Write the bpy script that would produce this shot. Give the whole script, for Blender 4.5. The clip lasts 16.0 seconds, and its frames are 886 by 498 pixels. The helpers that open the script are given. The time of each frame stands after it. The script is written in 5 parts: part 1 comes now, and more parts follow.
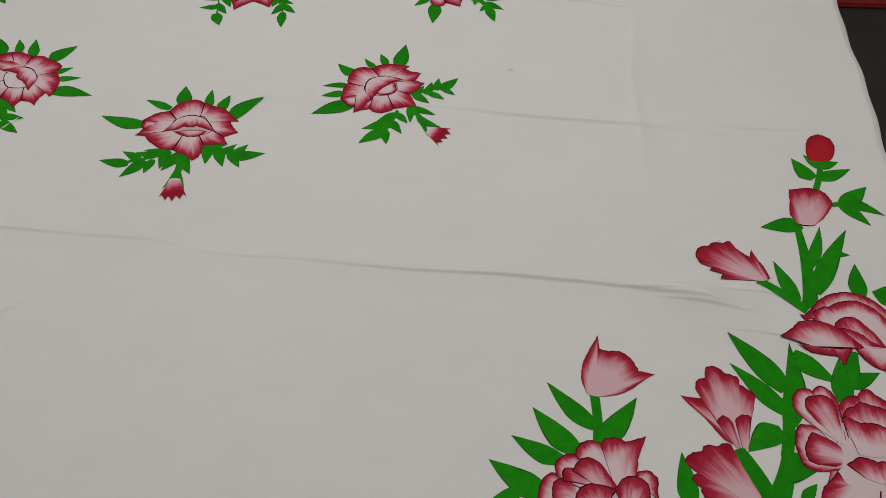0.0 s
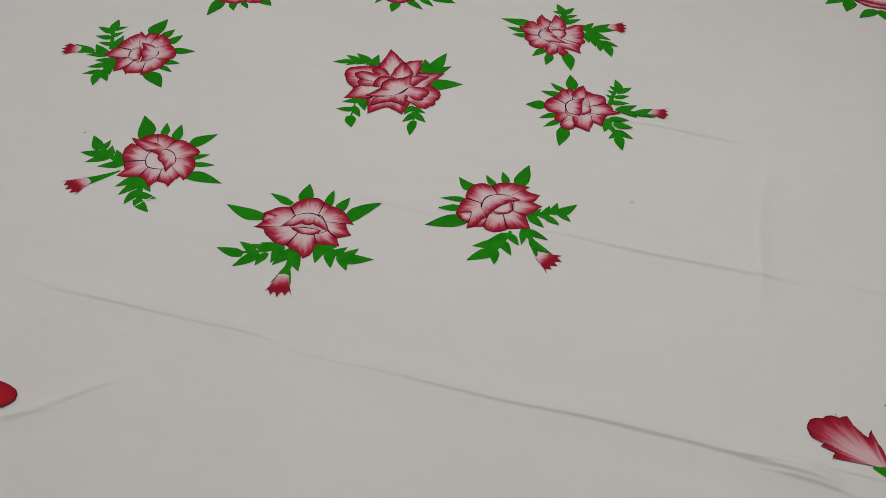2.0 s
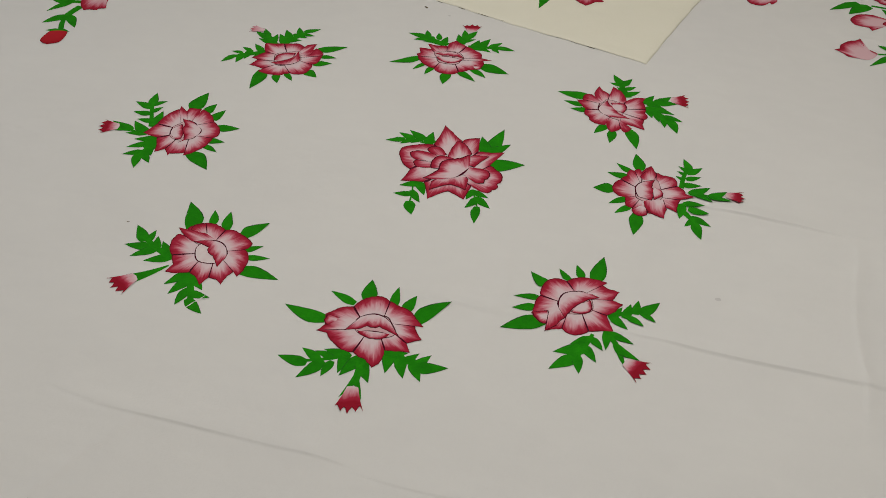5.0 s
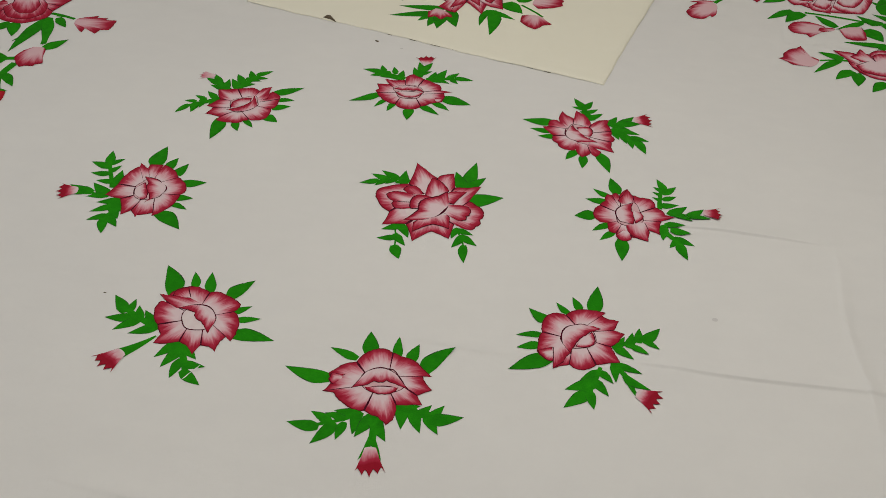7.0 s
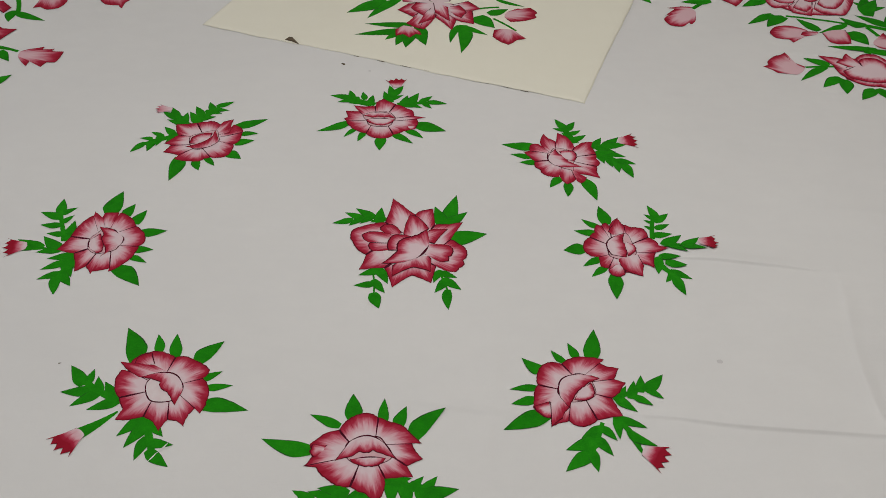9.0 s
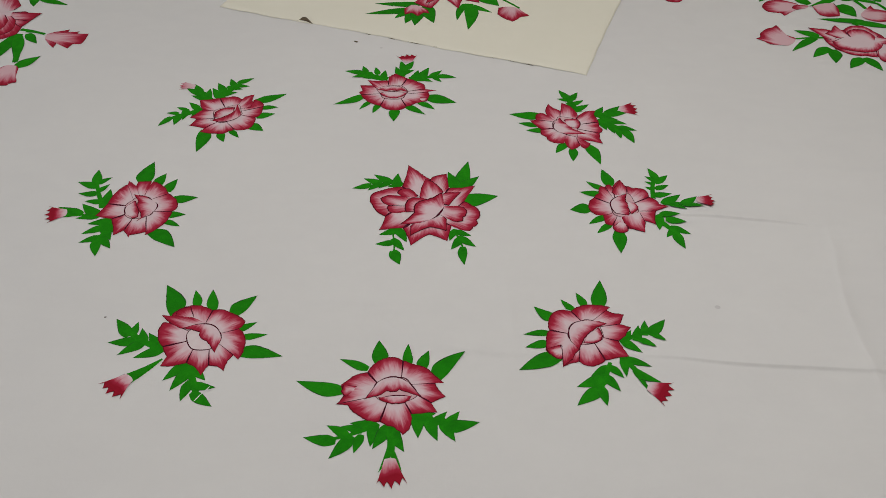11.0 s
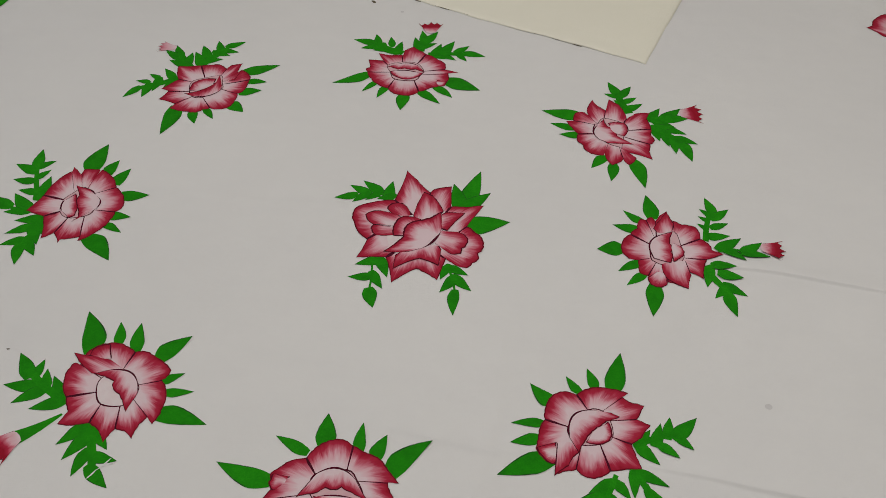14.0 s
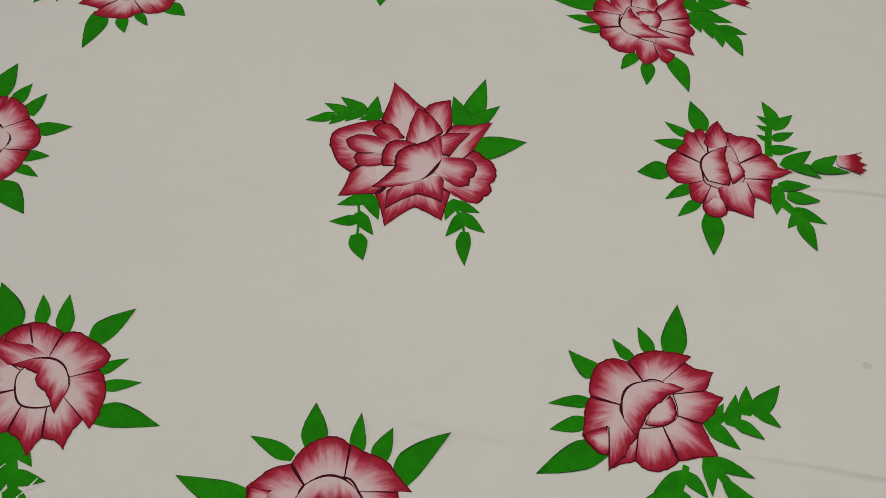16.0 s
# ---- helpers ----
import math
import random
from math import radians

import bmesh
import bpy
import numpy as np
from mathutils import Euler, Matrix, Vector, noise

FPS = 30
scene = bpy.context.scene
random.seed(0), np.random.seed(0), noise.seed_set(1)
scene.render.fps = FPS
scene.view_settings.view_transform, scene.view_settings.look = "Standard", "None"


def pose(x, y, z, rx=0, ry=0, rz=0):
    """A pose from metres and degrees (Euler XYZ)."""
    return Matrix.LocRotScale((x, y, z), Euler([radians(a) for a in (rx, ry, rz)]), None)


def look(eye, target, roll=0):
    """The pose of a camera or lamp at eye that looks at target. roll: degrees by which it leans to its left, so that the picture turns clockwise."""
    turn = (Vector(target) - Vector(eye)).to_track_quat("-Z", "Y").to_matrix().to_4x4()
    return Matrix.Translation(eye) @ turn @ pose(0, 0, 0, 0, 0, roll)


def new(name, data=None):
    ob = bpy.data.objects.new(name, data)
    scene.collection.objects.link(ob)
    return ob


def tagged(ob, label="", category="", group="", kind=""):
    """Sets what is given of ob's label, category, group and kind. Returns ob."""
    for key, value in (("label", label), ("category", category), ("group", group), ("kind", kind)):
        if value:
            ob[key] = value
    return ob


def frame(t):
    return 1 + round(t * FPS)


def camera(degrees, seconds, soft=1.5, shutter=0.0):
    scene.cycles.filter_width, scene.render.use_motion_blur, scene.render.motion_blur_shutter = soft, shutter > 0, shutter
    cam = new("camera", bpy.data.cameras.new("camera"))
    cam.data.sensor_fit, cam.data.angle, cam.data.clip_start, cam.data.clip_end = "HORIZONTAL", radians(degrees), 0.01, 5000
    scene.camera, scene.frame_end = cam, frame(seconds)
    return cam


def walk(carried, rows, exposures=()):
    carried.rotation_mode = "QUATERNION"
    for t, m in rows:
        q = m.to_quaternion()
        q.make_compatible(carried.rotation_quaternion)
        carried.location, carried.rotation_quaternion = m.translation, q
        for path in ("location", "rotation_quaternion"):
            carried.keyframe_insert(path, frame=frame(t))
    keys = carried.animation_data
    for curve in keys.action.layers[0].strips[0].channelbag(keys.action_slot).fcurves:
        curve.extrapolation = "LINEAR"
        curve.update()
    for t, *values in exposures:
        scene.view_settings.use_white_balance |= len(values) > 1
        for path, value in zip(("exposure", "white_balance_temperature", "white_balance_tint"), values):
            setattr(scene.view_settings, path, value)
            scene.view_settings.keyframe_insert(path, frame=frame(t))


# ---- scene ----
cam = camera(53.3, 16.0, soft=0.8)
PATH = [
    (0, (0.275, -1.476, 0.942), (0.37, -0.173, -0.572), 3.8),
    (0.5, (0.273, -1.457, 0.948), (0.29, -0.124, -0.543), 3.7),
    (1, (0.281, -1.445, 0.951), (0.217, -0.073, -0.503), 3.4),
    (1.5, (0.289, -1.422, 0.956), (0.145, -0.024, -0.467), 2.6),
    (2, (0.306, -1.421, 0.964), (0.105, 0.005, -0.425), 2.2),
    (2.5, (0.317, -1.423, 0.965), (0.083, 0.023, -0.396), 2.5),
    (3, (0.299, -1.41, 0.956), (0.049, 0.027, -0.413), 3.2),
    (3.5, (0.256, -1.365, 0.957), (0.018, 0.07, -0.415), 3.2),
    (4, (0.218, -1.331, 0.969), (-0.005, 0.116, -0.394), 2.9),
    (4.2, (0.208, -1.323, 0.968), (-0.017, 0.132, -0.386), 2.6),
    (6.3, (0.071, -1.251, 0.992), (-0.022, 0.248, -0.328), 2.5),
    (6.5, (0.061, -1.247, 0.994), (-0.013, 0.26, -0.318), 2.4),
    (7, (0.033, -1.254, 0.993), (0.019, 0.252, -0.323), 2.3),
    (7.5, (0.016, -1.266, 1.002), (0.059, 0.254, -0.297), 2.2),
    (8, (-0.005, -1.252, 0.995), (0.091, 0.254, -0.318), 2.1),
    (8.5, (0.0, -1.18, 0.987), (0.065, 0.323, -0.331), 1.7),
    (9, (0.013, -1.122, 0.988), (0.065, 0.374, -0.338), 1.5),
    (9.5, (0.004, -1.117, 0.99), (0.07, 0.353, -0.364), 1.8),
    (9.7, (-0.006, -1.129, 1.004), (0.073, 0.336, -0.355), 2.2),
    (11.8, (-0.021, -1.255, 1.017), (0.024, 0.235, -0.316), 0.2),
    (12, (-0.02, -1.242, 1.018), (0.028, 0.246, -0.318), 0.4),
    (12.3, (-0.006, -1.205, 1.01), (0.029, 0.275, -0.334), 0.2),
    (12.5, (-0.003, -1.174, 1.007), (0.035, 0.293, -0.351), 0.3),
    (13, (0.017, -1.072, 0.989), (0.021, 0.362, -0.404), -0.2),
    (13.5, (0.061, -0.965, 0.967), (-0.004, 0.429, -0.466), -0.5),
    (13.8, (0.092, -0.914, 0.947), (-0.006, 0.46, -0.503), 0.3),
    (14, (0.104, -0.89, 0.933), (-0.006, 0.463, -0.537), 0.6),
    (14.5, (0.109, -0.843, 0.903), (0.009, 0.446, -0.623), 1.0),
    (15, (0.085, -0.808, 0.876), (0.013, 0.451, -0.676), 1.0),
    (15.5, (0.065, -0.76, 0.835), (0.01, 0.461, -0.748), 0.7),
    (16, (0.053, -0.699, 0.771), (0.014, 0.489, -0.838), 0.2),
]
EXPOSURES = [(0, -0.05, 6310, 9.6), (2, -0.07, 6320, 9.8), (3, -0.07, 6480, 9.2), (6.5, 0.0, 6560, 8.4), (8.5, -0.01, 6600, 8.6), (9, -0.02, 6300, 10.4), (12.5, -0.05, 6290, 11.2), (13, -0.04, 6260, 12.0), (14, -0.07, 6350, 10.6), (15.5, -0.07, 6320, 9.8), (16, -0.07, 6620, 6.8)]
walk(cam, [(t, look(eye, target, roll)) for t, eye, target, roll in PATH], EXPOSURES)

# ---- light ----
# Assumed outdoor light, entering only by the window opening added in the west wall.
world = bpy.data.worlds.new("outdoor_fill")
world.use_nodes = True
world.node_tree.nodes["Background"].inputs[0].default_value = (0.80, 0.87, 1.0, 1)
world.node_tree.nodes["Background"].inputs[1].default_value = 0.6
scene.world = world

BED_TOP, FLOOR_Z, CEIL_Z = 0.0, -0.52, 2.90
ROOM = (-3.0, 3.0, -3.2, 1.66)          # x0, x1, y0, y1


def area_lamp(name, where, target, size_x, size_y, watts, colour):
    data = bpy.data.lights.new(name, "AREA")
    data.shape, data.size, data.size_y, data.energy, data.color = "RECTANGLE", size_x, size_y, watts, colour
    ob = new(name, data)
    ob.matrix_world = look(where, target)
    return ob


# Side fill from an assumed window that is never in view.
area_lamp("added_window_light", (-2.92, -0.2, 1.15), (1.0, -0.1, 0.3), 1.5, 1.2, 10, (0.95, 0.97, 1.0))
# Unseen main lamp, added overhead and placed for even light on the sheet.
area_lamp("added_tube_light", (0.30, -0.24, 2.805), (0.30, -0.24, 0.0), 1.2, 0.10, 35.5, (1.0, 0.965, 0.91))


# ---- materials ----
def material(name, rough=0.8, metal=0.0, spec=0.3):
    m = bpy.data.materials.new(name)
    m.use_nodes = True
    b = m.node_tree.nodes["Principled BSDF"]
    b.inputs["Roughness"].default_value = rough
    b.inputs["Metallic"].default_value = metal
    b.inputs["Specular IOR Level"].default_value = spec
    return m, m.node_tree, b


def add(nt, kind, **values):
    n = nt.nodes.new(kind)
    for k, v in values.items():
        n.inputs[k.replace("_", " ")].default_value = v
    return n


def ramp(nt, stops):
    n = nt.nodes.new("ShaderNodeValToRGB")
    e = n.color_ramp.elements
    while len(e) < len(stops):
        e.new(0.5)
    for el, (p, c) in zip(e, stops):
        el.position, el.color = p, (*c, 1)
    return n


def math_node(nt, op, a, b=None):
    n = nt.nodes.new("ShaderNodeMath")
    n.operation = op
    for i, v in enumerate((a, b)):
        if v is None:
            continue
        if isinstance(v, (int, float)):
            n.inputs[i].default_value = v
        else:
            nt.links.new(v, n.inputs[i])
    return n.outputs[0]


def mottled(name, c0, c1, scale, rough, bump=0.0, bump_scale=400.0, spec=0.3, detail=6.0):
    """Two colours mixed by soft stains and grain, with a fine relief."""
    m, nt, b = material(name, rough, 0.0, spec)
    tc = nt.nodes.new("ShaderNodeTexCoord")
    big = add(nt, "ShaderNodeTexNoise", Scale=scale, Detail=detail, Roughness=0.6)
    nt.links.new(tc.outputs["Object"], big.inputs["Vector"])
    r = ramp(nt, ((0.3, c0), (0.7, c1)))
    nt.links.new(big.outputs["Fac"], r.inputs["Fac"])
    nt.links.new(r.outputs["Color"], b.inputs["Base Color"])
    if bump:
        fine = add(nt, "ShaderNodeTexNoise", Scale=bump_scale, Detail=3.0)
        nt.links.new(tc.outputs["Object"], fine.inputs["Vector"])
        bp = add(nt, "ShaderNodeBump", Strength=bump, Distance=0.001)
        nt.links.new(fine.outputs["Fac"], bp.inputs["Height"])
        nt.links.new(bp.outputs["Normal"], b.inputs["Normal"])
    return m


def woven(name, c0, c1, weave=0.25):
    """Plain cotton: threads both ways, a soft uneven tone, faint wrinkle shade in its colour, a little lint."""
    m, nt, b = material(name, 0.95, 0.0, 0.1)
    b.inputs["Sheen Weight"].default_value = 0.15
    tc = nt.nodes.new("ShaderNodeTexCoord")
    tone = add(nt, "ShaderNodeTexNoise", Scale=2.3, Detail=5.0, Roughness=0.55)
    nt.links.new(tc.outputs["Object"], tone.inputs["Vector"])
    r = ramp(nt, ((0.34, c0), (0.66, c1)))
    # Stretched streaks put the faint shade of fine wrinkles into the base colour.
    wrinkle_map = nt.nodes.new("ShaderNodeMapping")
    wrinkle_map.inputs["Scale"].default_value = (13, 24, 1)
    nt.links.new(tc.outputs["Object"], wrinkle_map.inputs["Vector"])
    wrinkle_tone = add(nt, "ShaderNodeTexNoise", Scale=1.0, Detail=3.0, Roughness=0.6)
    nt.links.new(wrinkle_map.outputs[0], wrinkle_tone.inputs["Vector"])
    nt.links.new(math_node(nt, "ADD", math_node(nt, "MULTIPLY", tone.outputs["Fac"], 0.65), math_node(nt, "MULTIPLY", wrinkle_tone.outputs["Fac"], 0.35)), r.inputs["Fac"])
    nt.links.new(r.outputs["Color"], b.inputs["Base Color"])
    hs = []
    for sx, sy in ((900, 60), (60, 900)):
        mp = nt.nodes.new("ShaderNodeMapping")
        mp.inputs["Scale"].default_value = (sx, sy, 1)
        nt.links.new(tc.outputs["Object"], mp.inputs["Vector"])
        n = add(nt, "ShaderNodeTexNoise", Scale=1.0, Detail=2.0)
        nt.links.new(mp.outputs[0], n.inputs["Vector"])
        hs.append(n.outputs["Fac"])
    crumple = add(nt, "ShaderNodeTexNoise", Scale=26.0, Detail=4.0, Roughness=0.5)
    nt.links.new(tc.outputs["Object"], crumple.inputs["Vector"])
    h = math_node(nt, "ADD", math_node(nt, "ADD", hs[0], hs[1]), math_node(nt, "MULTIPLY", crumple.outputs["Fac"], 6.0))
    bp = add(nt, "ShaderNodeBump", Strength=weave, Distance=0.0006)
    nt.links.new(h, bp.inputs["Height"])
    nt.links.new(bp.outputs["Normal"], b.inputs["Normal"])
    return m


def petal_paint(name, pale, pink, mid, deep, dark, streaky=0.27):
    """Fabric paint drawn out with a dry brush: pale at the root, crimson at the rim, streaked where the two meet."""
    m, nt, b = material(name, 0.85, 0.0, 0.06)
    uv = nt.nodes.new("ShaderNodeUVMap")
    sep = nt.nodes.new("ShaderNodeSeparateXYZ")
    nt.links.new(uv.outputs[0], sep.inputs[0])
    info = nt.nodes.new("ShaderNodeObjectInfo")
    shift = math_node(nt, "MULTIPLY", info.outputs["Random"], 40.0)

    def strokes(across, along, detail):
        """Noise drawn out along the petal, that many strokes to 30 mm of its rim."""
        c = nt.nodes.new("ShaderNodeCombineXYZ")
        nt.links.new(math_node(nt, "ADD", math_node(nt, "MULTIPLY", sep.outputs[0], across), shift), c.inputs[0])
        nt.links.new(math_node(nt, "MULTIPLY", sep.outputs[1], along), c.inputs[1])
        n = add(nt, "ShaderNodeTexNoise", Scale=1.0, Detail=detail, Roughness=0.55)
        nt.links.new(c.outputs[0], n.inputs["Vector"])
        return n.outputs["Fac"]

    def about(value, share):
        return math_node(nt, "MULTIPLY", math_node(nt, "SUBTRACT", value, 0.5), share)

    v = sep.outputs[1]
    brush, hair, blot = strokes(6.0, 1.3, 2.0), strokes(22.0, 2.6, 2.0), strokes(1.7, 1.1, 2.5)
    # the brush runs dry between the two colours and leaves both ends smooth
    dry = math_node(nt, "MAXIMUM", math_node(nt, "SUBTRACT", 1.0, math_node(nt, "MULTIPLY", math_node(nt, "ABSOLUTE", math_node(nt, "SUBTRACT", v, 0.58)), 2.2)), 0.12)
    worn = math_node(nt, "ADD", about(brush, streaky * 1.5), about(hair, streaky * 1.2))
    f = math_node(nt, "ADD", math_node(nt, "ADD", v, math_node(nt, "MULTIPLY", worn, dry)), about(blot, 0.74))
    r = ramp(nt, ((0.20, pale), (0.45, pink), (0.63, mid), (0.80, deep), (1.0, dark)))
    nt.links.new(f, r.inputs["Fac"])
    nt.links.new(r.outputs["Color"], b.inputs["Base Color"])
    bp = add(nt, "ShaderNodeBump", Strength=0.25, Distance=0.0004)
    nt.links.new(hair, bp.inputs["Height"])
    nt.links.new(bp.outputs["Normal"], b.inputs["Normal"])
    return m


def leaf_paint(name):
    """Green fabric paint, thin in places so that the weave shows, with a darker drawn edge."""
    m, nt, b = material(name, 0.8, 0.0, 0.06)
    uv = nt.nodes.new("ShaderNodeUVMap")
    sep = nt.nodes.new("ShaderNodeSeparateXYZ")
    nt.links.new(uv.outputs[0], sep.inputs[0])
    tc = nt.nodes.new("ShaderNodeTexCoord")
    info = nt.nodes.new("ShaderNodeObjectInfo")
    n1 = add(nt, "ShaderNodeTexNoise", Scale=45.0, Detail=5.0, Roughness=0.7)
    n2 = add(nt, "ShaderNodeTexNoise", Scale=520.0, Detail=3.0)
    nt.links.new(tc.outputs["Object"], n1.inputs["Vector"])
    nt.links.new(tc.outputs["Object"], n2.inputs["Vector"])
    f = math_node(nt, "ADD", math_node(nt, "MULTIPLY", n1.outputs["Fac"], 0.6), math_node(nt, "MULTIPLY", n2.outputs["Fac"], 0.35))
    f = math_node(nt, "ADD", f, math_node(nt, "MULTIPLY", math_node(nt, "SUBTRACT", info.outputs["Random"], 0.5), 0.10))
    r = ramp(nt, ((0.25, (0.011, 0.165, 0.004)), (0.5, (0.018, 0.262, 0.005)), (0.75, (0.030, 0.350, 0.007))))
    nt.links.new(f, r.inputs["Fac"])
    edge = math_node(nt, "ABSOLUTE", math_node(nt, "SUBTRACT", sep.outputs[0], 0.5))
    edge = math_node(nt, "GREATER_THAN", math_node(nt, "ADD", edge, math_node(nt, "MULTIPLY", n1.outputs["Fac"], 0.06)), 0.475)
    outer = math_node(nt, "MINIMUM", math_node(nt, "MAXIMUM", math_node(nt, "MULTIPLY", math_node(nt, "SUBTRACT", sep.outputs[1], 0.22), 4.0), 0.12), 1.0)
    edge = math_node(nt, "MULTIPLY", edge, outer)
    mx = nt.nodes.new("ShaderNodeMix")
    mx.data_type = "RGBA"
    tip = math_node(nt, "MULTIPLY", math_node(nt, "SUBTRACT", sep.outputs[1], 0.86), 6.0)
    edge = math_node(nt, "MAXIMUM", edge, math_node(nt, "MAXIMUM", tip, 0.0))
    nt.links.new(math_node(nt, "MULTIPLY", edge, 0.82), mx.inputs["Factor"])
    nt.links.new(r.outputs["Color"], mx.inputs["A"])
    mx.inputs["B"].default_value = (0.022, 0.055, 0.020, 1)
    nt.links.new(mx.outputs["Result"], b.inputs["Base Color"])
    bp = add(nt, "ShaderNodeBump", Strength=0.2, Distance=0.0004)
    nt.links.new(n2.outputs["Fac"], bp.inputs["Height"])
    nt.links.new(bp.outputs["Normal"], b.inputs["Normal"])
    return m


COTTON = woven("white_cotton", (0.765, 0.750, 0.735), (0.800, 0.785, 0.765))
CREAM = woven("cream_cotton", (0.885, 0.850, 0.715), (0.905, 0.870, 0.740))
PETAL = petal_paint("petal_paint", (0.765, 0.595, 0.625), (0.715, 0.39, 0.44), (0.60, 0.165, 0.22), (0.44, 0.028, 0.062), (0.33, 0.011, 0.028))
TULIP = petal_paint("tulip_paint", (0.73, 0.47, 0.51), (0.66, 0.32, 0.37), (0.57, 0.15, 0.20), (0.43, 0.027, 0.058), (0.31, 0.010, 0.025), 0.22)
CAP = petal_paint("red_cap_paint", (0.46, 0.018, 0.028), (0.44, 0.016, 0.026), (0.42, 0.014, 0.024), (0.38, 0.012, 0.022), (0.32, 0.010, 0.020))
LINE = mottled("maroon_line_paint", (0.050, 0.006, 0.014), (0.105, 0.008, 0.024), 60, 0.8, spec=0.06)
RIM = mottled("crimson_rim_paint", (0.110, 0.006, 0.016), (0.200, 0.009, 0.022), 90, 0.8, spec=0.06)
INK = mottled("maroon_rim_paint", (0.070, 0.006, 0.015), (0.140, 0.008, 0.020), 70, 0.8, spec=0.06)
CORE = mottled("pale_core_paint", (0.80, 0.71, 0.71), (0.76, 0.62, 0.63), 70, 0.85, spec=0.06)
BLUSH = mottled("blush_core_paint", (0.72, 0.50, 0.52), (0.66, 0.38, 0.42), 70, 0.85, spec=0.06)
LEAF = leaf_paint("green_leaf_paint")
STONE = mottled("dark_stone_floor", (0.020, 0.019, 0.016), (0.038, 0.035, 0.030), 5.0, 0.6, 0.2, 60.0)
PLASTER = mottled("wall_plaster", (0.70, 0.68, 0.64), (0.76, 0.74, 0.70), 1.5, 0.9, 0.3, 90.0)
TIMBER = mottled("bed_timber", (0.10, 0.055, 0.03), (0.16, 0.09, 0.05), 6.0, 0.5)
TICKING = mottled("mattress_cover", (0.5, 0.48, 0.44), (0.56, 0.54, 0.5), 8.0, 0.9)
MAT_RED = mottled("red_mat_cloth", (0.20, 0.012, 0.012), (0.28, 0.02, 0.02), 30.0, 0.95, 0.4, 300.0)
FITTING = mottled("white_enamel", (0.75, 0.75, 0.74), (0.8, 0.8, 0.79), 5.0, 0.4)


# ---- mesh helpers ----
def mesh_object(name, verts, faces, mat, parent=None, label="", uvs=None, smooth=True):
    me = bpy.data.meshes.new(name)
    me.from_pydata([tuple(v) for v in verts], [], faces)
    if uvs is not None:
        layer = me.uv_layers.new(name="UVMap")
        idx = np.empty(len(me.loops), dtype=np.int32)
        me.loops.foreach_get("vertex_index", idx)
        layer.data.foreach_set("uv", np.asarray(uvs, dtype=np.float32)[idx].ravel())
    me.materials.append(mat)
    if smooth:
        me.polygons.foreach_set("use_smooth", [True] * len(me.polygons))
    me.update()
    ob = new(name, me)
    if parent is not None:
        ob.parent = parent
    if label:
        ob["label"] = label
    return ob


def box_object(name, lo, hi, mat, parent=None, bevel=0.0, label=""):
    bm = bmesh.new()
    bmesh.ops.create_cube(bm, size=1.0)
    for v in bm.verts:
        v.co = Vector([(l + h) / 2 + c * (h - l) for l, h, c in zip(lo, hi, v.co)])
    if bevel:
        bmesh.ops.bevel(bm, geom=bm.edges[:], offset=bevel, segments=3, affect="EDGES")
    me = bpy.data.meshes.new(name)
    bm.to_mesh(me)
    bm.free()
    me.materials.append(mat)
    ob = new(name, me)
    if parent is not None:
        ob.parent = parent
    if label:
        ob["label"] = label
    return ob


# ---- the room ----
X0, X1, Y0, Y1 = ROOM
W = 0.12
# Ceiling and south, east, west walls are unseen: added to enclose and bounce light.
tagged(box_object("floor", (X0 - W, Y0 - W, FLOOR_Z - 0.1), (X1 + W, Y1 + W, FLOOR_Z), STONE), "dark grey polished stone floor", "floor", kind="structure")
tagged(box_object("ceiling", (X0 - W, Y0 - W, CEIL_Z), (X1 + W, Y1 + W, CEIL_Z + 0.1), PLASTER), "unseen plain pale plaster ceiling", "ceiling", kind="structure")
tagged(box_object("wall_north", (X0 - W, Y1, FLOOR_Z), (X1 + W, Y1 + W, CEIL_Z), PLASTER), "plain pale plaster wall", "wall", kind="structure")
tagged(box_object("wall_south", (X0 - W, Y0 - W, FLOOR_Z), (X1 + W, Y0, CEIL_Z), PLASTER), "plain pale plaster wall", "wall", kind="structure")
tagged(box_object("wall_east", (X1, Y0, FLOOR_Z), (X1 + W, Y1, CEIL_Z), PLASTER), "plain pale plaster wall", "wall", kind="structure")


def wall_with_added_window():
    """The unseen west wall, with a window opening added through it for daylight."""
    ya, yb, za, zb = -0.6, 1.0, 0.5, 1.8
    wall = tagged(box_object("wall_west", (X0 - W, Y0, FLOOR_Z), (X0, ya, CEIL_Z), PLASTER), "unseen pale plaster wall with an added window opening", "wall", kind="structure")
    for lo, hi in (((X0 - W, yb, FLOOR_Z), (X0, Y1, CEIL_Z)), ((X0 - W, ya, FLOOR_Z), (X0, yb, za)), ((X0 - W, ya, zb), (X0, yb, CEIL_Z))):
        box_object("wall_panel", lo, hi, PLASTER, wall)


wall_with_added_window()


# A fitting made up to carry the unseen overhead lamp.
def added_tube_lamp():
    lamp = tagged(box_object("added_tube_lamp", (-0.37, -0.32, 2.84), (0.97, -0.16, CEIL_Z), FITTING, bevel=0.01), "white tube lamp added out of view under the ceiling", "lamp")
    for x in (-0.35, 0.93):
        box_object("end_cap", (x, -0.29, 2.812), (x + 0.02, -0.19, 2.84), FITTING, lamp, 0.003)


added_tube_lamp()


# ---- the bed ----
EDGE_R, EDGE_L, EDGE_N, EDGE_F = 1.085, -1.24, -1.42, 1.46


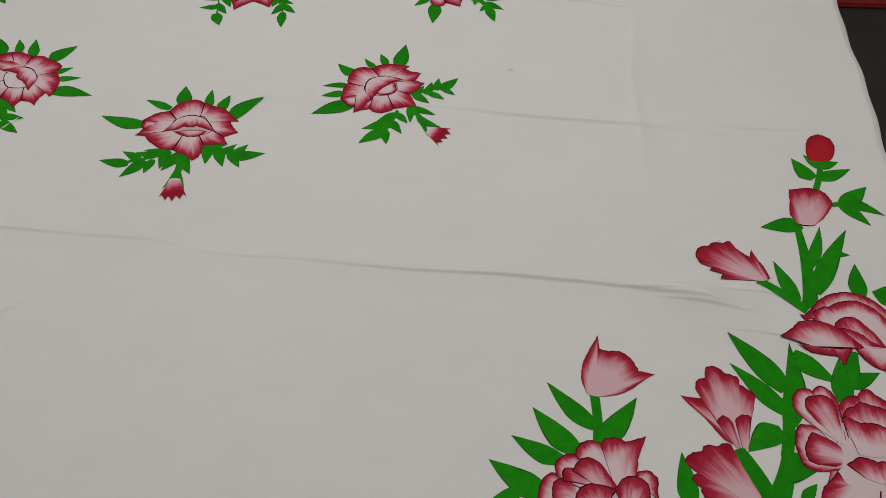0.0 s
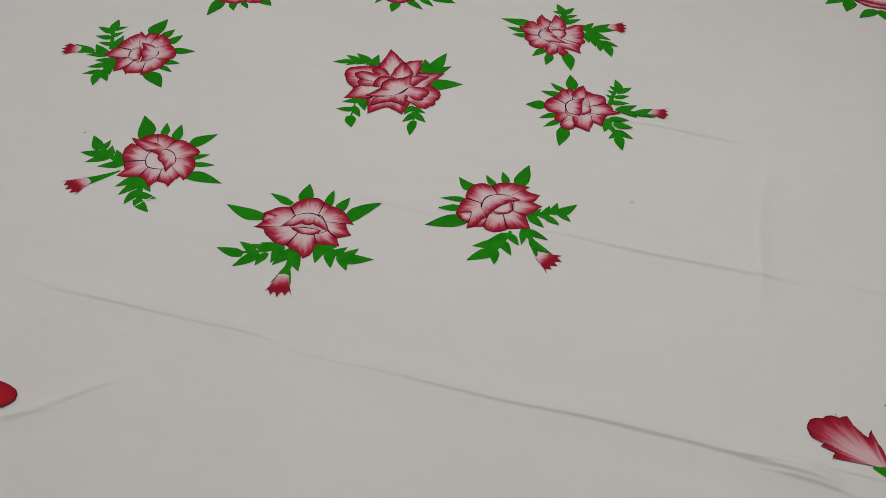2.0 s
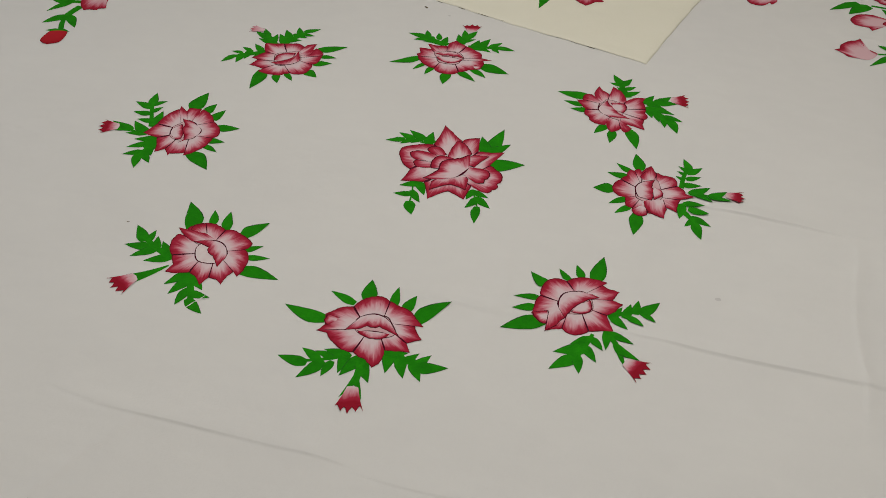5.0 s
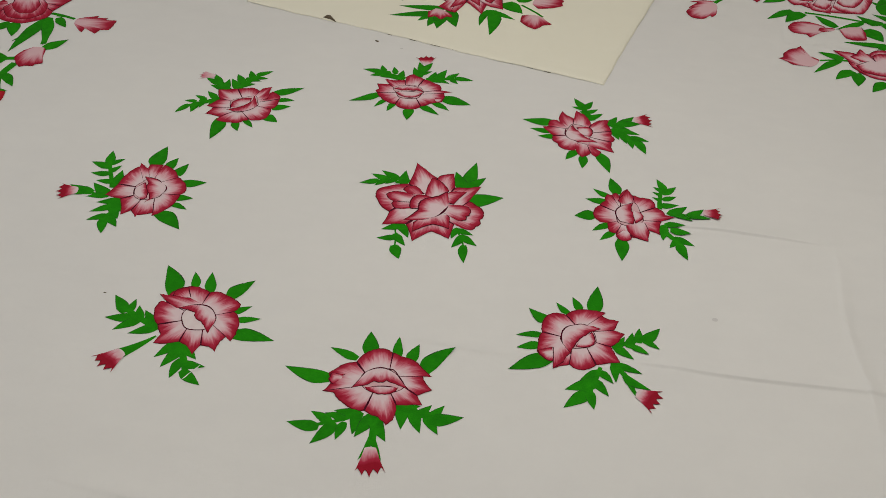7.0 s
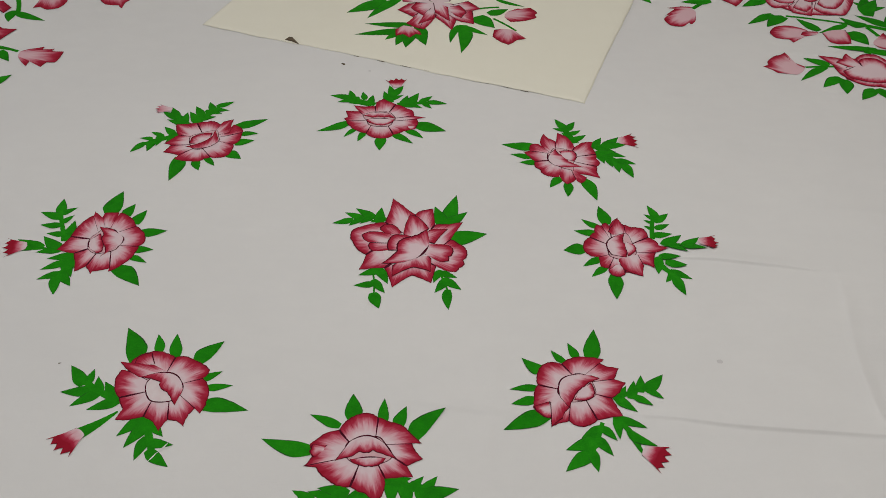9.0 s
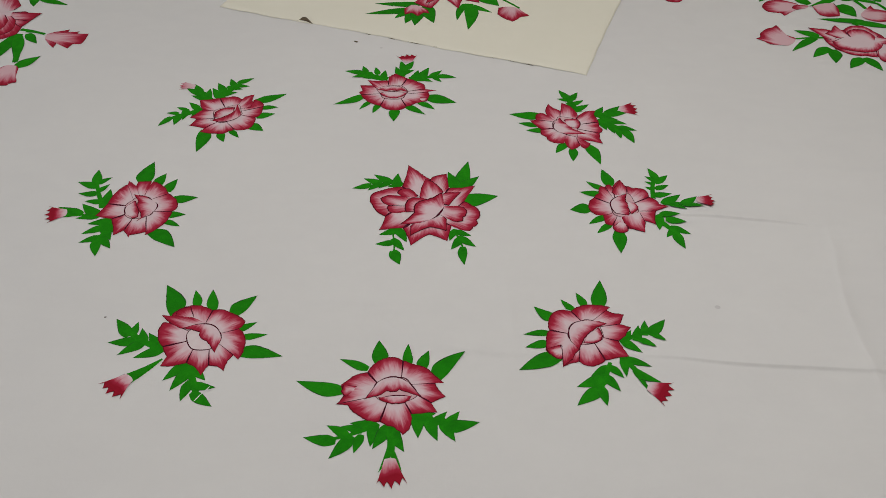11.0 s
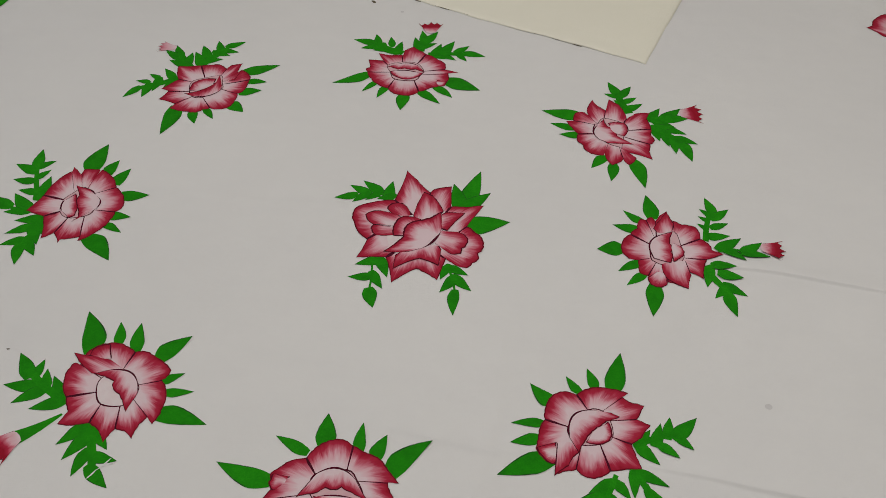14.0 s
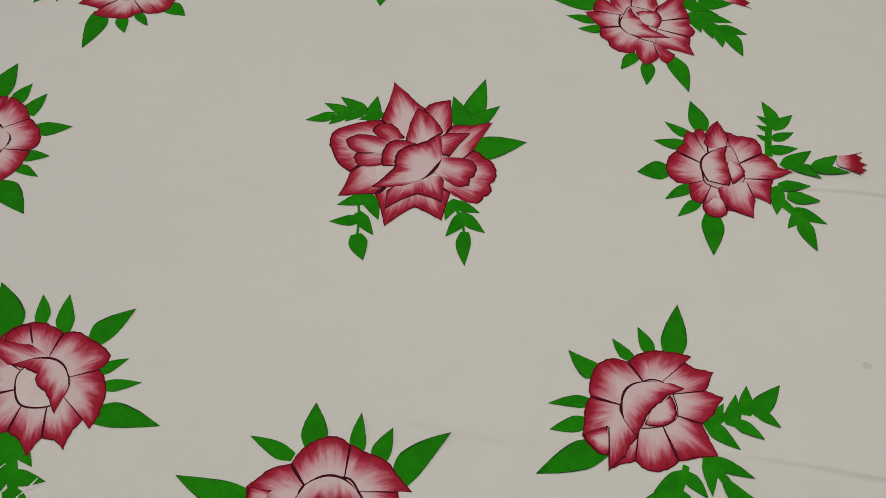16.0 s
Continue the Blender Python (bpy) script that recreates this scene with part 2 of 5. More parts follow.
def right_edge(y):
    """Where the sheet turns over the mattress side; the mattress stands a little askew."""
    return 1.101 + 0.124 * y + 0.0025 * math.sin(19 * y + 0.6) + 0.0015 * math.sin(47 * y)


def bed():
    b = tagged(box_object("bed", (EDGE_L + 0.04, EDGE_N + 0.03, -0.24), (EDGE_R - 0.20, EDGE_F - 0.03, -0.16), TIMBER, bevel=0.008), "dark wooden bed under the white sheet", "bed")
    box_object("mattress", (EDGE_L + 0.03, EDGE_N + 0.02, -0.16), (EDGE_R - 0.20, EDGE_F - 0.02, -0.012), TICKING, b, 0.003)
    for x in (EDGE_L + 0.1, EDGE_R - 0.28):
        for y in (EDGE_N + 0.1, EDGE_F - 0.1):
            box_object("leg", (x - 0.035, y - 0.035, FLOOR_Z), (x + 0.035, y + 0.035, -0.24), TIMBER, b, 0.005)


bed()


def crease(x, y, wander, x0, y0, x1, y1, wide, high, lean):
    """A fold line in the cloth: a ridge that fades at both ends, gentle on one side, steep with a soft foot on the other."""
    dx, dy = x1 - x0, y1 - y0
    ln = math.hypot(dx, dy)
    s = ((x - x0) * dx + (y - y0) * dy) / (ln * ln)
    d = ((y - y0) * dx - (x - x0) * dy) / ln + 2.0 * wide * wander
    fade = np.clip(1 - np.maximum(0, np.maximum(-s, s - 1)) * 4, 0, 1) * np.minimum(1, 0.45 + 2.2 * np.clip(s * (1 - s), 0, 1))
    up = np.exp(-(d / (wide * (1 + lean))) ** 2)
    down = 0.55 * np.exp(-(d / (0.6 * wide)) ** 2) + 0.45 * np.exp(-(d / (6 * wide)) ** 2)
    return high * fade * np.where(d > 0, up, down)


CREASES = (
    (-0.46, -0.609, -0.36, -0.622, 0.007, 0.0020, 2.0),
    (-0.371, -0.626, -0.17, -0.648, 0.0045, 0.0046, 6.0),
    (-0.16, -0.649, -0.04, -0.660, 0.0045, 0.0034, 5.0),
    (0.00, -0.670, 0.22, -0.696, 0.0036, 0.0026, 5.0),
    (0.20, -0.694, 0.46, -0.716, 0.0042, 0.0058, 8.0),
    (0.42, -0.713, 0.66, -0.740, 0.0045, 0.0072, 8.0),
    (0.60, -0.724, 0.86, -0.748, 0.0030, 0.0034, 8.0),
    (0.60, -0.733, 0.70, -0.758, 0.0058, 0.0090, 2.5),
    (0.64, -0.752, 0.74, -0.774, 0.0048, 0.0066, 2.5),
    (0.66, -0.728, 0.72, -0.752, 0.0045, 0.0040, 1.5),
    (0.72, -0.804, 1.0, -0.836, 0.0022, 0.0036, 8.0),
    (0.34, -0.362, 0.66, -0.398, 0.0052, 0.0074, 4.0),
    (0.60, -0.392, 0.82, -0.408, 0.012, 0.0036, 1.5),
    (0.76, -0.386, 0.95, -0.408, 0.007, 0.0046, 2.0),
    (0.42, -0.030, 0.67, -0.056, 0.0030, 0.0074, 7.0),
    (0.700, -0.075, 0.678, -0.19, 0.0038, 0.0026, 3.0),
    (0.678, -0.19, 0.648, -0.47, 0.0036, 0.0036, 3.0),
    (0.70, -0.093, 0.83, -0.095, 0.007, 0.0020, 3.0),
    (0.72, 0.10, 1.08, 0.075, 0.008, 0.0024, 2.0),
    (-0.37, -0.874, -0.29, -0.828, 0.0032, 0.0044, 3.0),
    (-0.31, -0.838, -0.225, -0.768, 0.0032, 0.0044, 3.0),
    (-0.44, -0.800, -0.33, -0.640, 0.010, 0.0026, 1.0),
    (-0.04, -0.335, 0.16, -0.352, 0.014, 0.0042, 1.0),
    (-0.33, 0.052, -0.13, 0.034, 0.006, 0.0022, 1.5),
    (0.10, -0.52, 0.13, -0.14, 0.012, 0.0016, 1.0),
    (-0.62, -0.20, 0.30, -0.235, 0.014, 0.0014, 1.0),
    (0.86, 0.665, 1.17, 0.655, 0.005, 0.0034, 2.0),
)


# where the cloth is sampled: evenly across, and along it closer where the creases run
XS = np.arange(EDGE_L - 0.02, EDGE_R + 0.284, 0.004)
FINE = ((-0.85, -0.60), (-0.43, -0.34), (-0.075, -0.015))
YS = np.array(sorted([y for y in np.arange(EDGE_N - 0.02, EDGE_F + 0.04, 0.004) if not any(a <= y <= z for a, z in FINE)]
                     + [y for a, z in FINE for y in np.arange(a, z, 0.0011)]))


def sheet_relief():
    """The lie of the cloth: broad unevenness, small puckers and the creases."""
    x, y = np.meshgrid(XS, YS)

    def soft(scale_x, scale_y, seed, every):
        """Noise on a coarse grid, spread smoothly over the fine one."""
        cx, cy = np.arange(XS[0], XS[-1] + every, every), np.arange(YS[0], YS[-1] + every, every)
        rough = np.array([[noise.noise((px * scale_x, py * scale_y, seed)) for px in cx] for py in cy])
        rows = np.array([np.interp(XS, cx, r) for r in rough])
        return np.array([np.interp(YS, cy, c) for c in rows.T]).T

    z = 0.0030 * soft(2.1, 2.1, 0.3, 0.03) + 0.0015 * soft(6.0, 7.5, 2.7, 0.015) + 0.00090 * soft(17.0, 20.0, 4.1, 0.010)
    z += 0.00030 * np.abs(soft(34.0, 40.0, 9.1, 0.006))
    wander = soft(7.0, 7.0, 6.3, 0.015)
    for c in CREASES:
        z += crease(x, y, wander, *c)
    return z


RELIEF = sheet_relief()


def crest(z, reach):
    """The highest of the cloth within a few threads round each place: what a stiff coat of paint bridges."""
    out = z.copy()
    for dy in np.arange(-reach, reach + 0.0005, 0.0012):
        rows = z[np.clip(np.searchsorted(YS, YS + dy), 0, len(YS) - 1)]
        for di in (-2, -1, 0, 1, 2):
            out = np.maximum(out, np.roll(rows, di, 1))
    return out


def settle(z, reach):
    """The mean over a few threads: a coat of paint dries without steps."""
    rows = [z[np.clip(np.searchsorted(YS, YS + dy), 0, len(YS) - 1)] for dy in np.arange(-reach, reach + 0.0005, 0.0012)]
    out = sum(rows) / len(rows)
    return (np.roll(out, -1, 1) + out + np.roll(out, 1, 1)) / 3


COAT = settle(crest(RELIEF, 0.013), 0.008)


def sample(z, x, y):
    fx = (x - XS[0]) / 0.004
    i, j = max(0, min(len(XS) - 2, int(fx))), max(0, min(len(YS) - 2, int(np.searchsorted(YS, y)) - 1))
    u, v = fx - i, (y - YS[j]) / (YS[j + 1] - YS[j])
    a, b = z[j, i], z[j + 1, i]
    return float((a + (z[j, i + 1] - a) * u) * (1 - v) + (b + (z[j + 1, i + 1] - b) * u) * v)


def sheet_height(x, y):
    return sample(RELIEF, x, y)


def paint_height(x, y):
    return sample(COAT, x, y)


def cream_height(x, y):
    return 0.0028 + paint_height(x, y) + 0.0007 * noise.noise((x * 4.0, y * 4.0, 7.7))


def bedsheet_cloth():
    drop, r = 0.30, 0.018
    n_side = int(drop / 0.008)
    ny = RELIEF.shape[0]
    verts, uvs = [], None
    cols = RELIEF.shape[1]
    for j in range(ny):
        y = float(YS[j])
        e1 = right_edge(y)
        for k in range(n_side, 0, -1):
            verts.append(hanging(EDGE_L, -1, k * 0.008, y, r, drop))
        last = (e1, y, sheet_height(e1, y))
        for i in range(cols):
            x = float(XS[i])
            verts.append((x, y, RELIEF[j, i]) if EDGE_L <= x <= e1 else (last if x > e1 else (EDGE_L, y, sheet_height(EDGE_L, y))))
        for k in range(1, n_side + 1):
            verts.append(hanging(e1, 1, k * 0.008, y, r, drop))
    n = cols + 2 * n_side
    idx = np.arange(n * ny).reshape(ny, n)
    quads = np.stack([idx[:-1, :-1], idx[:-1, 1:], idx[1:, 1:], idx[1:, :-1]], axis=-1).reshape(-1, 4)
    pts = np.array(verts, dtype=np.float64)
    area = np.abs(np.cross(pts[quads[:, 2]] - pts[quads[:, 0]], pts[quads[:, 3]] - pts[quads[:, 1]])).max(axis=1)
    return mesh_object("bedsheet", verts, quads[area > 1e-9].tolist(), COTTON)


def hanging(base, side, over, y, r, drop):
    """A point of the sheet's side, some way past the edge over which it hangs."""
    a = min(over / r, math.pi / 2)
    x, z = r * math.sin(a), -r * (1 - math.cos(a))
    hang = max(0.0, over - r * math.pi / 2)
    x += 0.012 * hang / drop * math.sin(23 * y) + 0.008 * min(1, hang * 8) * math.sin(9 * y)
    return (base + side * x, y, sheet_height(base, y) * (1 - a / 1.6) + z - hang)


bedsheet = tagged(bedsheet_cloth(), "white cotton bedsheet hand-painted with crimson roses, spread over a bed", "bedsheet")


def cream_cloth_mesh():
    """An oblong of cream cotton laid askew on the sheet, with a slightly wavering cut edge."""
    cx, cy, ang, long, deep, step = 0.354, 0.447, math.radians(158.6), 0.915, 0.60, 0.005
    ax, ay = (math.cos(ang), math.sin(ang)), (math.sin(ang), -math.cos(ang))
    nu, nv = int(long / step), int(deep / step)
    top, faces = [], []
    for j in range(nv + 1):
        for i in range(nu + 1):
            u, v = i / nu * long, j / nv * deep
            v += (1 - j / nv) * (0.0022 * math.sin(13 * u + 1.0) + 0.0009 * math.sin(71 * u))
            u += (1 - i / nu) * (0.0016 * math.sin(9 * v) + 0.0005 * math.sin(63 * v))
            x, y = cx + ax[0] * u + ay[0] * v, cy + ax[1] * u + ay[1] * v
            rim = min(i, j, nu - i) * step
            lift = -0.0017 * max(0.0, 1 - rim / 0.010) + 0.0008 * max(0.0, math.sin(9 * u + 2 * v)) * max(0.0, 1 - rim / 0.05)
            top.append((x, y, cream_height(x, y) + lift))
    m = nu + 1
    under = [(x, y, z - 0.0007) for x, y, z in top]
    off = len(top)
    for j in range(nv):
        for i in range(nu):
            k = j * m + i
            faces.append((k, k + m, k + m + 1, k + 1))
            faces.append((off + k, off + k + 1, off + k + m + 1, off + k + m))
    ring = [i for i in range(m)] + [j * m + nu for j in range(1, nv + 1)] + [nv * m + i for i in range(nu - 1, -1, -1)] + [j * m for j in range(nv - 1, 0, -1)]
    for a, b in zip(ring, ring[1:] + ring[:1]):
        faces.append((a, b, off + b, off + a))
    return mesh_object("cream_cloth", top + under, faces, CREAM)


cream_cloth = tagged(cream_cloth_mesh(), "cream cotton cloth painted with a rose, lying on the sheet", "cloth")
HEIGHT = {bedsheet.name: paint_height, cream_cloth.name: cream_height}


# ---- painting: petals, leaves, stems ----
def lerp(a, b, t):
    return (a[0] + (b[0] - a[0]) * t, a[1] + (b[1] - a[1]) * t)


def bowed(p, q, t, bow, away):
    """A point on the way from p to q, bowed off the point `away` by a share of the length."""
    m = lerp(p, q, 0.5)
    n = (-(q[1] - p[1]), q[0] - p[0])
    s = 1 if n[0] * (m[0] - away[0]) + n[1] * (m[1] - away[1]) > 0 else -1
    k = 4 * t * (1 - t) * bow * s
    x, y = lerp(p, q, t)
    return (x + n[0] * k, y + n[1] * k)


def rim_curve(points, away, per=5):
    """A petal's rim: arcs from point to point, each (x, y, bulge in percent of the chord), bulging off the point `away`."""
    out = []
    for (x0, y0, k), (x1, y1, _) in zip(points, points[1:]):
        for i in range(per):
            out.append(bowed((x0, y0), (x1, y1), i / per, k / 100, away))
    out.append(points[-1][:2])
    return out


def petal_sheet(f, a, b, rim, z, band, nv=17, line=1.8, bow=0.0, per=8, frill=0.7, sides=True, foot=False):
    """One petal between its root a-b and its rim, z over the cloth: vertices, faces, UVs (across it, and how near
    the rim within the coloured band of that many mm), and which faces are its drawn dark outline."""
    mid = lerp(a, b, 0.5)
    edge = rim_curve(rim, mid, per)
    run = [0.0]
    for p, q in zip(edge, edge[1:]):
        run.append(run[-1] + math.dist(p, q))
    total, n = run[-1] + 1e-6, len(edge)
    far = (sum(p[0] for p in edge) / n, sum(p[1] for p in edge) / n)
    start = f["x"] * 37 + f["y"] * 91 + a[0]
    verts, uvs, faces, dark = [], [], [], []
    for j in range(nv + 1):
        for i, (p, s) in enumerate(zip(edge, run)):
            u = s / total
            root = bowed(a, b, u, bow, far)
            long = math.dist(root, p) + 1e-6
            back, front = min(0.12, (1.0 if bow else 0.7) * line / long), min(0.1, 0.65 * line / long)
            v = 0.0 if j == 0 else 1.0 if j == nv else back + (1 - back - front) * (j - 1) / (nv - 2)
            ruffle = frill * (abs(math.sin(math.pi * (s / 8.5 + start))) - 0.5) * min(1.0, 6 * u, 6 - 6 * u) * v ** 5 / long
            x, y = lerp(root, p, v + ruffle)
            gx, gy = f["x"] + x / 1000, f["y"] + y / 1000
            wob = 0.0009 * v ** 3
            gx += wob * noise.noise((gx * 160, gy * 160, 1.0))
            gy += wob * noise.noise((gx * 160, gy * 160, 5.0))
            verts.append((gx - f["x"], gy - f["y"], f["h"](gx, gy) + z))
            # on a rose the crimson follows the whole outline of the petal, on a tulip only its far end
            ahead = (1 - v) * long
            near = min(math.hypot(x - ex, y - ey) for ex, ey in edge[1:-1]) if f["name"] == "painted_rose" else ahead
            uvs.append((start + s / 30, 1 - (0.3 * ahead + 0.7 * min(near * 1.15, ahead)) / band))
    # pull the first and last columns' neighbours to the line's width
    for j in range(nv + 1):
        for side, near in ((0, 1), (n - 1, n - 2)):
            k, m, far_k = j * n + side, j * n + near, j * n + (near + (1 if side == 0 else -1))
            w = math.dist(verts[k][:2], verts[far_k][:2]) * 1000 + 1e-6
            t = min(0.45, line * (1.3 - 0.8 * j / nv) / w)
            verts[m] = tuple(p + (q - p) * t for p, q in zip(verts[k], verts[far_k]))
    for j in range(nv):
        for i in range(n - 1):
            k = j * n + i
            faces.append((k, k + 1, k + n + 1, k + n))
            dark.append(1 if (sides and i in (0, n - 2)) or (foot and j == 0) else 2 if j == nv - 1 else 0)
    return facing_up(verts, faces), uvs, dark


def facing_up(verts, faces):
    """Turns faces that point down."""
    out = []
    for fc in faces:
        area = sum(verts[p][0] * verts[q][1] - verts[q][0] * verts[p][1] for p, q in zip(fc, fc[1:] + fc[:1]))
        out.append(fc if area > 0 else fc[::-1])
    return verts, out


STEP = 0.00008      # a coat of paint


def motif(cloth, name, x, y, label):
    return {"cloth": cloth, "name": name, "x": x, "y": y, "label": label, "h": HEIGHT[cloth.name], "parts": [], "root": None, "z": 0.00036, "leaf_z": 0.00018}


def put(f, name, sheet, uvs, mat, dark=None, rim=None):
    f["parts"].append((name, sheet[0], sheet[1], uvs, mat, dark, rim))


def triples(r):
    return [tuple(r[i:i + 3]) for i in range(0, len(r), 3)]


def petals(f, *rows, paint=None, band=30, bow=0.10, pen=2.5, sides=True, root=False):
    """Free petals, each over the last: root a, root b, then the rim's points with their bulges, in mm from the motif's middle."""
    for r in rows:
        s, uvs, dark = petal_sheet(f, r[0:2], r[2:4], triples(r[4:]), f["z"], band, line=pen, bow=bow, sides=sides, foot=root)
        put(f, "petal", s, uvs, paint or (TULIP if f["name"] == "painted_tulip" else PETAL), dark, RIM if f["name"] != "painted_rose" else INK)
        f["z"] += STEP


def red_cap(f, *rows, band=30):
    petals(f, *rows, paint=CAP, band=band)


def rosette(f, *rows, band=30, line=True, heavy=90, pen=2.4, core=None):
    """A ring of petals round a pale heart, whose drawn line is heaviest at `heavy` degrees: root, then the rim's points with their bulges, of each in turn."""
    n = len(rows)
    roots = [(r[0], r[1]) for r in rows]
    for i, r in enumerate(rows):
        nx = rows[(i + 1) % n]
        s, uvs, dark = petal_sheet(f, r[0:2], nx[0:2], triples(r[2:]) + [(nx[2], nx[3], 0)], f["z"] + 0.000004 * i, band, line=pen)
        put(f, "petal", s, uvs, PETAL, dark, RIM)
    f["z"] += 2 * STEP
    # the heart: a smooth closed curve through the roots, with a drawn line round it
    curve = []
    for i in range(n):
        p0, p1, p2, p3 = (roots[(i + k) % n] for k in (-1, 0, 1, 2))
        for k in range(4):
            t = k / 4
            curve.append(tuple(0.5 * (2 * p1[m] + (p2[m] - p0[m]) * t + (2 * p0[m] - 5 * p1[m] + 4 * p2[m] - p3[m]) * t * t + (3 * p1[m] - p0[m] - 3 * p2[m] + p3[m]) * t ** 3) for m in (0, 1)))
    cx, cy = sum(p[0] for p in roots) / n, sum(p[1] for p in roots) / n
    verts, uvs, faces, dark, m = [], [], [], [], len(curve)
    for ring in range(4):
        for x, y in curve:
            d = math.hypot(x - cx, y - cy) + 1e-6
            k = (0.66, 0.33)[ring - 2] if ring > 1 else (1 + (0.5 if ring == 0 else -0.5 - 1.1 * (0.5 + 0.5 * math.cos(math.atan2(y - cy, x - cx) - radians(heavy))) ** 1.5) / d)
            gx, gy = f["x"] + (cx + (x - cx) * k) / 1000, f["y"] + (cy + (y - cy) * k) / 1000
            verts.append((gx - f["x"], gy - f["y"], f["h"](gx, gy) + f["z"]))
            uvs.append((0.5, 0.4))
    gx, gy = f["x"] + cx / 1000, f["y"] + cy / 1000
    verts.append((cx / 1000, cy / 1000, f["h"](gx, gy) + f["z"]))
    uvs.append((0.5, 0.2))
    for i in range(m):
        k = (i + 1) % m
        faces += [(i, k, m + k, m + i), (m + i, m + k, 2 * m + k, 2 * m + i), (2 * m + i, 2 * m + k, 3 * m + k, 3 * m + i), (3 * m + i, 3 * m + k, 4 * m)]
        dark += [int(line), 0, 0, 0]
    f["root"] = (*facing_up(verts, faces), uvs, core or BLUSH, dark)
    f["z"] += 2 * STEP


def leaf_sheet(f, x0, y0, x1, y1, wl, wr, nv=14, nu=6, root=0.55):
    """A pointed leaf from its root to its tip; wl and wr are its half widths on either side."""
    dx, dy = x1 - x0, y1 - y0
    ln = math.hypot(dx, dy)
    ax, ay = dx / ln, dy / ln
    bend = 0.03 * math.sin(x0 * 1.7 + y1 * 0.9) * ln
    verts, uvs, faces = [], [], []
    f["leaf_z"] += 0.000003
    for j in range(nv + 1):
        v = j / nv
        if v < 0.34:
            w = root + (1 - root) * math.sin(math.pi / 2 * v / 0.34)
        else:
            k = (v - 0.34) / 0.66
            w = (1 - k) * (1 + 0.62 * k)
            w *= 1 - 0.18 * k * k
        for i in range(nu + 1):
            u = i / nu
            off = (1.06 * wl * (1 - 2 * u) if u < 0.5 else -1.06 * wr * (2 * u - 1)) * w + bend * math.sin(math.pi * v)
            off += 0.55 * abs(1 - 2 * u) ** 3 * math.sin(math.pi * v) * noise.noise((x0 + 9 * v, y1 + 3 * u, 2.0))
            gx = f["x"] + (x0 + dx * v - ay * off) / 1000
            gy = f["y"] + (y0 + dy * v + ax * off) / 1000
            verts.append((gx - f["x"], gy - f["y"], f["h"](gx, gy) + f["leaf_z"]))
            uvs.append((u, v))
    for j in range(nv):
        for i in range(nu):
            k = j * (nu + 1) + i
            faces.append((k, k + 1, k + nu + 2, k + nu + 1))
    return facing_up(verts, faces), uvs


def leaves(f, *rows):
    for x0, y0, x1, y1, wl, wr in rows:
        s, uvs = leaf_sheet(f, x0 - 0.07 * (x1 - x0), y0 - 0.07 * (y1 - y0), x1, y1, wl, wr)
        put(f, "leaf", s, uvs, LEAF)


def leaflets(f, *rows):
    """Small leaves of a spray, all of one slender build."""
    for x0, y0, x1, y1 in rows:
        w = 0.22 * math.hypot(x1 - x0, y1 - y0) + 0.9
        x0, y0 = x0 - 0.20 * (x1 - x0), y0 - 0.20 * (y1 - y0)
        s, uvs = leaf_sheet(f, x0, y0, x1, y1, w, w, 10, 4, 0.5)
        put(f, "leaflet", s, uvs, LEAF)


def stems(f, *rows):
    for x0, y0, x1, y1, w0, w1 in rows:
        ln = math.hypot(x1 - x0, y1 - y0)
        nx, ny = -(y1 - y0) / ln, (x1 - x0) / ln
        verts, uvs, faces, n = [], [], [], 24
        f["leaf_z"] += 0.000003
        for j in range(n + 1):
            v = j / n
            w = (w0 + (w1 - w0) * v) / 2
            bend = 0.03 * ln * math.sin(math.pi * v)
            for i, s in enumerate((1, -1)):
                gx = f["x"] + (x0 + (x1 - x0) * v + nx * (s * w + bend)) / 1000
                gy = f["y"] + (y0 + (y1 - y0) * v + ny * (s * w + bend)) / 1000
                verts.append((gx - f["x"], gy - f["y"], f["h"](gx, gy) + f["leaf_z"]))
                uvs.append((0.25 + 0.5 * i, 0.8 * v))
        for j in range(n):
            faces.append((2 * j, 2 * j + 1, 2 * j + 3, 2 * j + 2))
        put(f, "stem", facing_up(verts, faces), uvs, LEAF)


def bare_streaks(f, *rows):
    """Thin strokes left bare in the green, where the white cotton shows."""
    for x0, y0, x1, y1, w in rows:
        nx, ny = -(y1 - y0) / math.dist((x0, y0), (x1, y1)), (x1 - x0) / math.dist((x0, y0), (x1, y1))
        verts, faces, n = [], [], 6
        for j in range(n + 1):
            v = j / n
            for side in (1, -1):
                off = side * w / 2 * (0.35 + 0.65 * math.sin(math.pi * v)) + 0.8 * math.sin(2.4 * v)
                gx, gy = f["x"] + (x0 + (x1 - x0) * v + nx * off) / 1000, f["y"] + (y0 + (y1 - y0) * v + ny * off) / 1000
                verts.append((gx - f["x"], gy - f["y"], f["h"](gx, gy) + 0.00055))
        for j in range(n):
            faces.append((2 * j, 2 * j + 1, 2 * j + 3, 2 * j + 2))
        put(f, "bare_streak", facing_up(verts, faces), None, COTTON)


def bud_places(verts, x0, y0, ax, ay, ln, full=1.3):
    """For each point of a bud: its place across, and how far towards the teeth."""
    for vx, vy, _ in verts:
        dx, dy = vx * 1000 - x0, vy * 1000 - y0
        yield dy * ax - dx * ay, 0.30 + full * (dx * ax + dy * ay) / ln


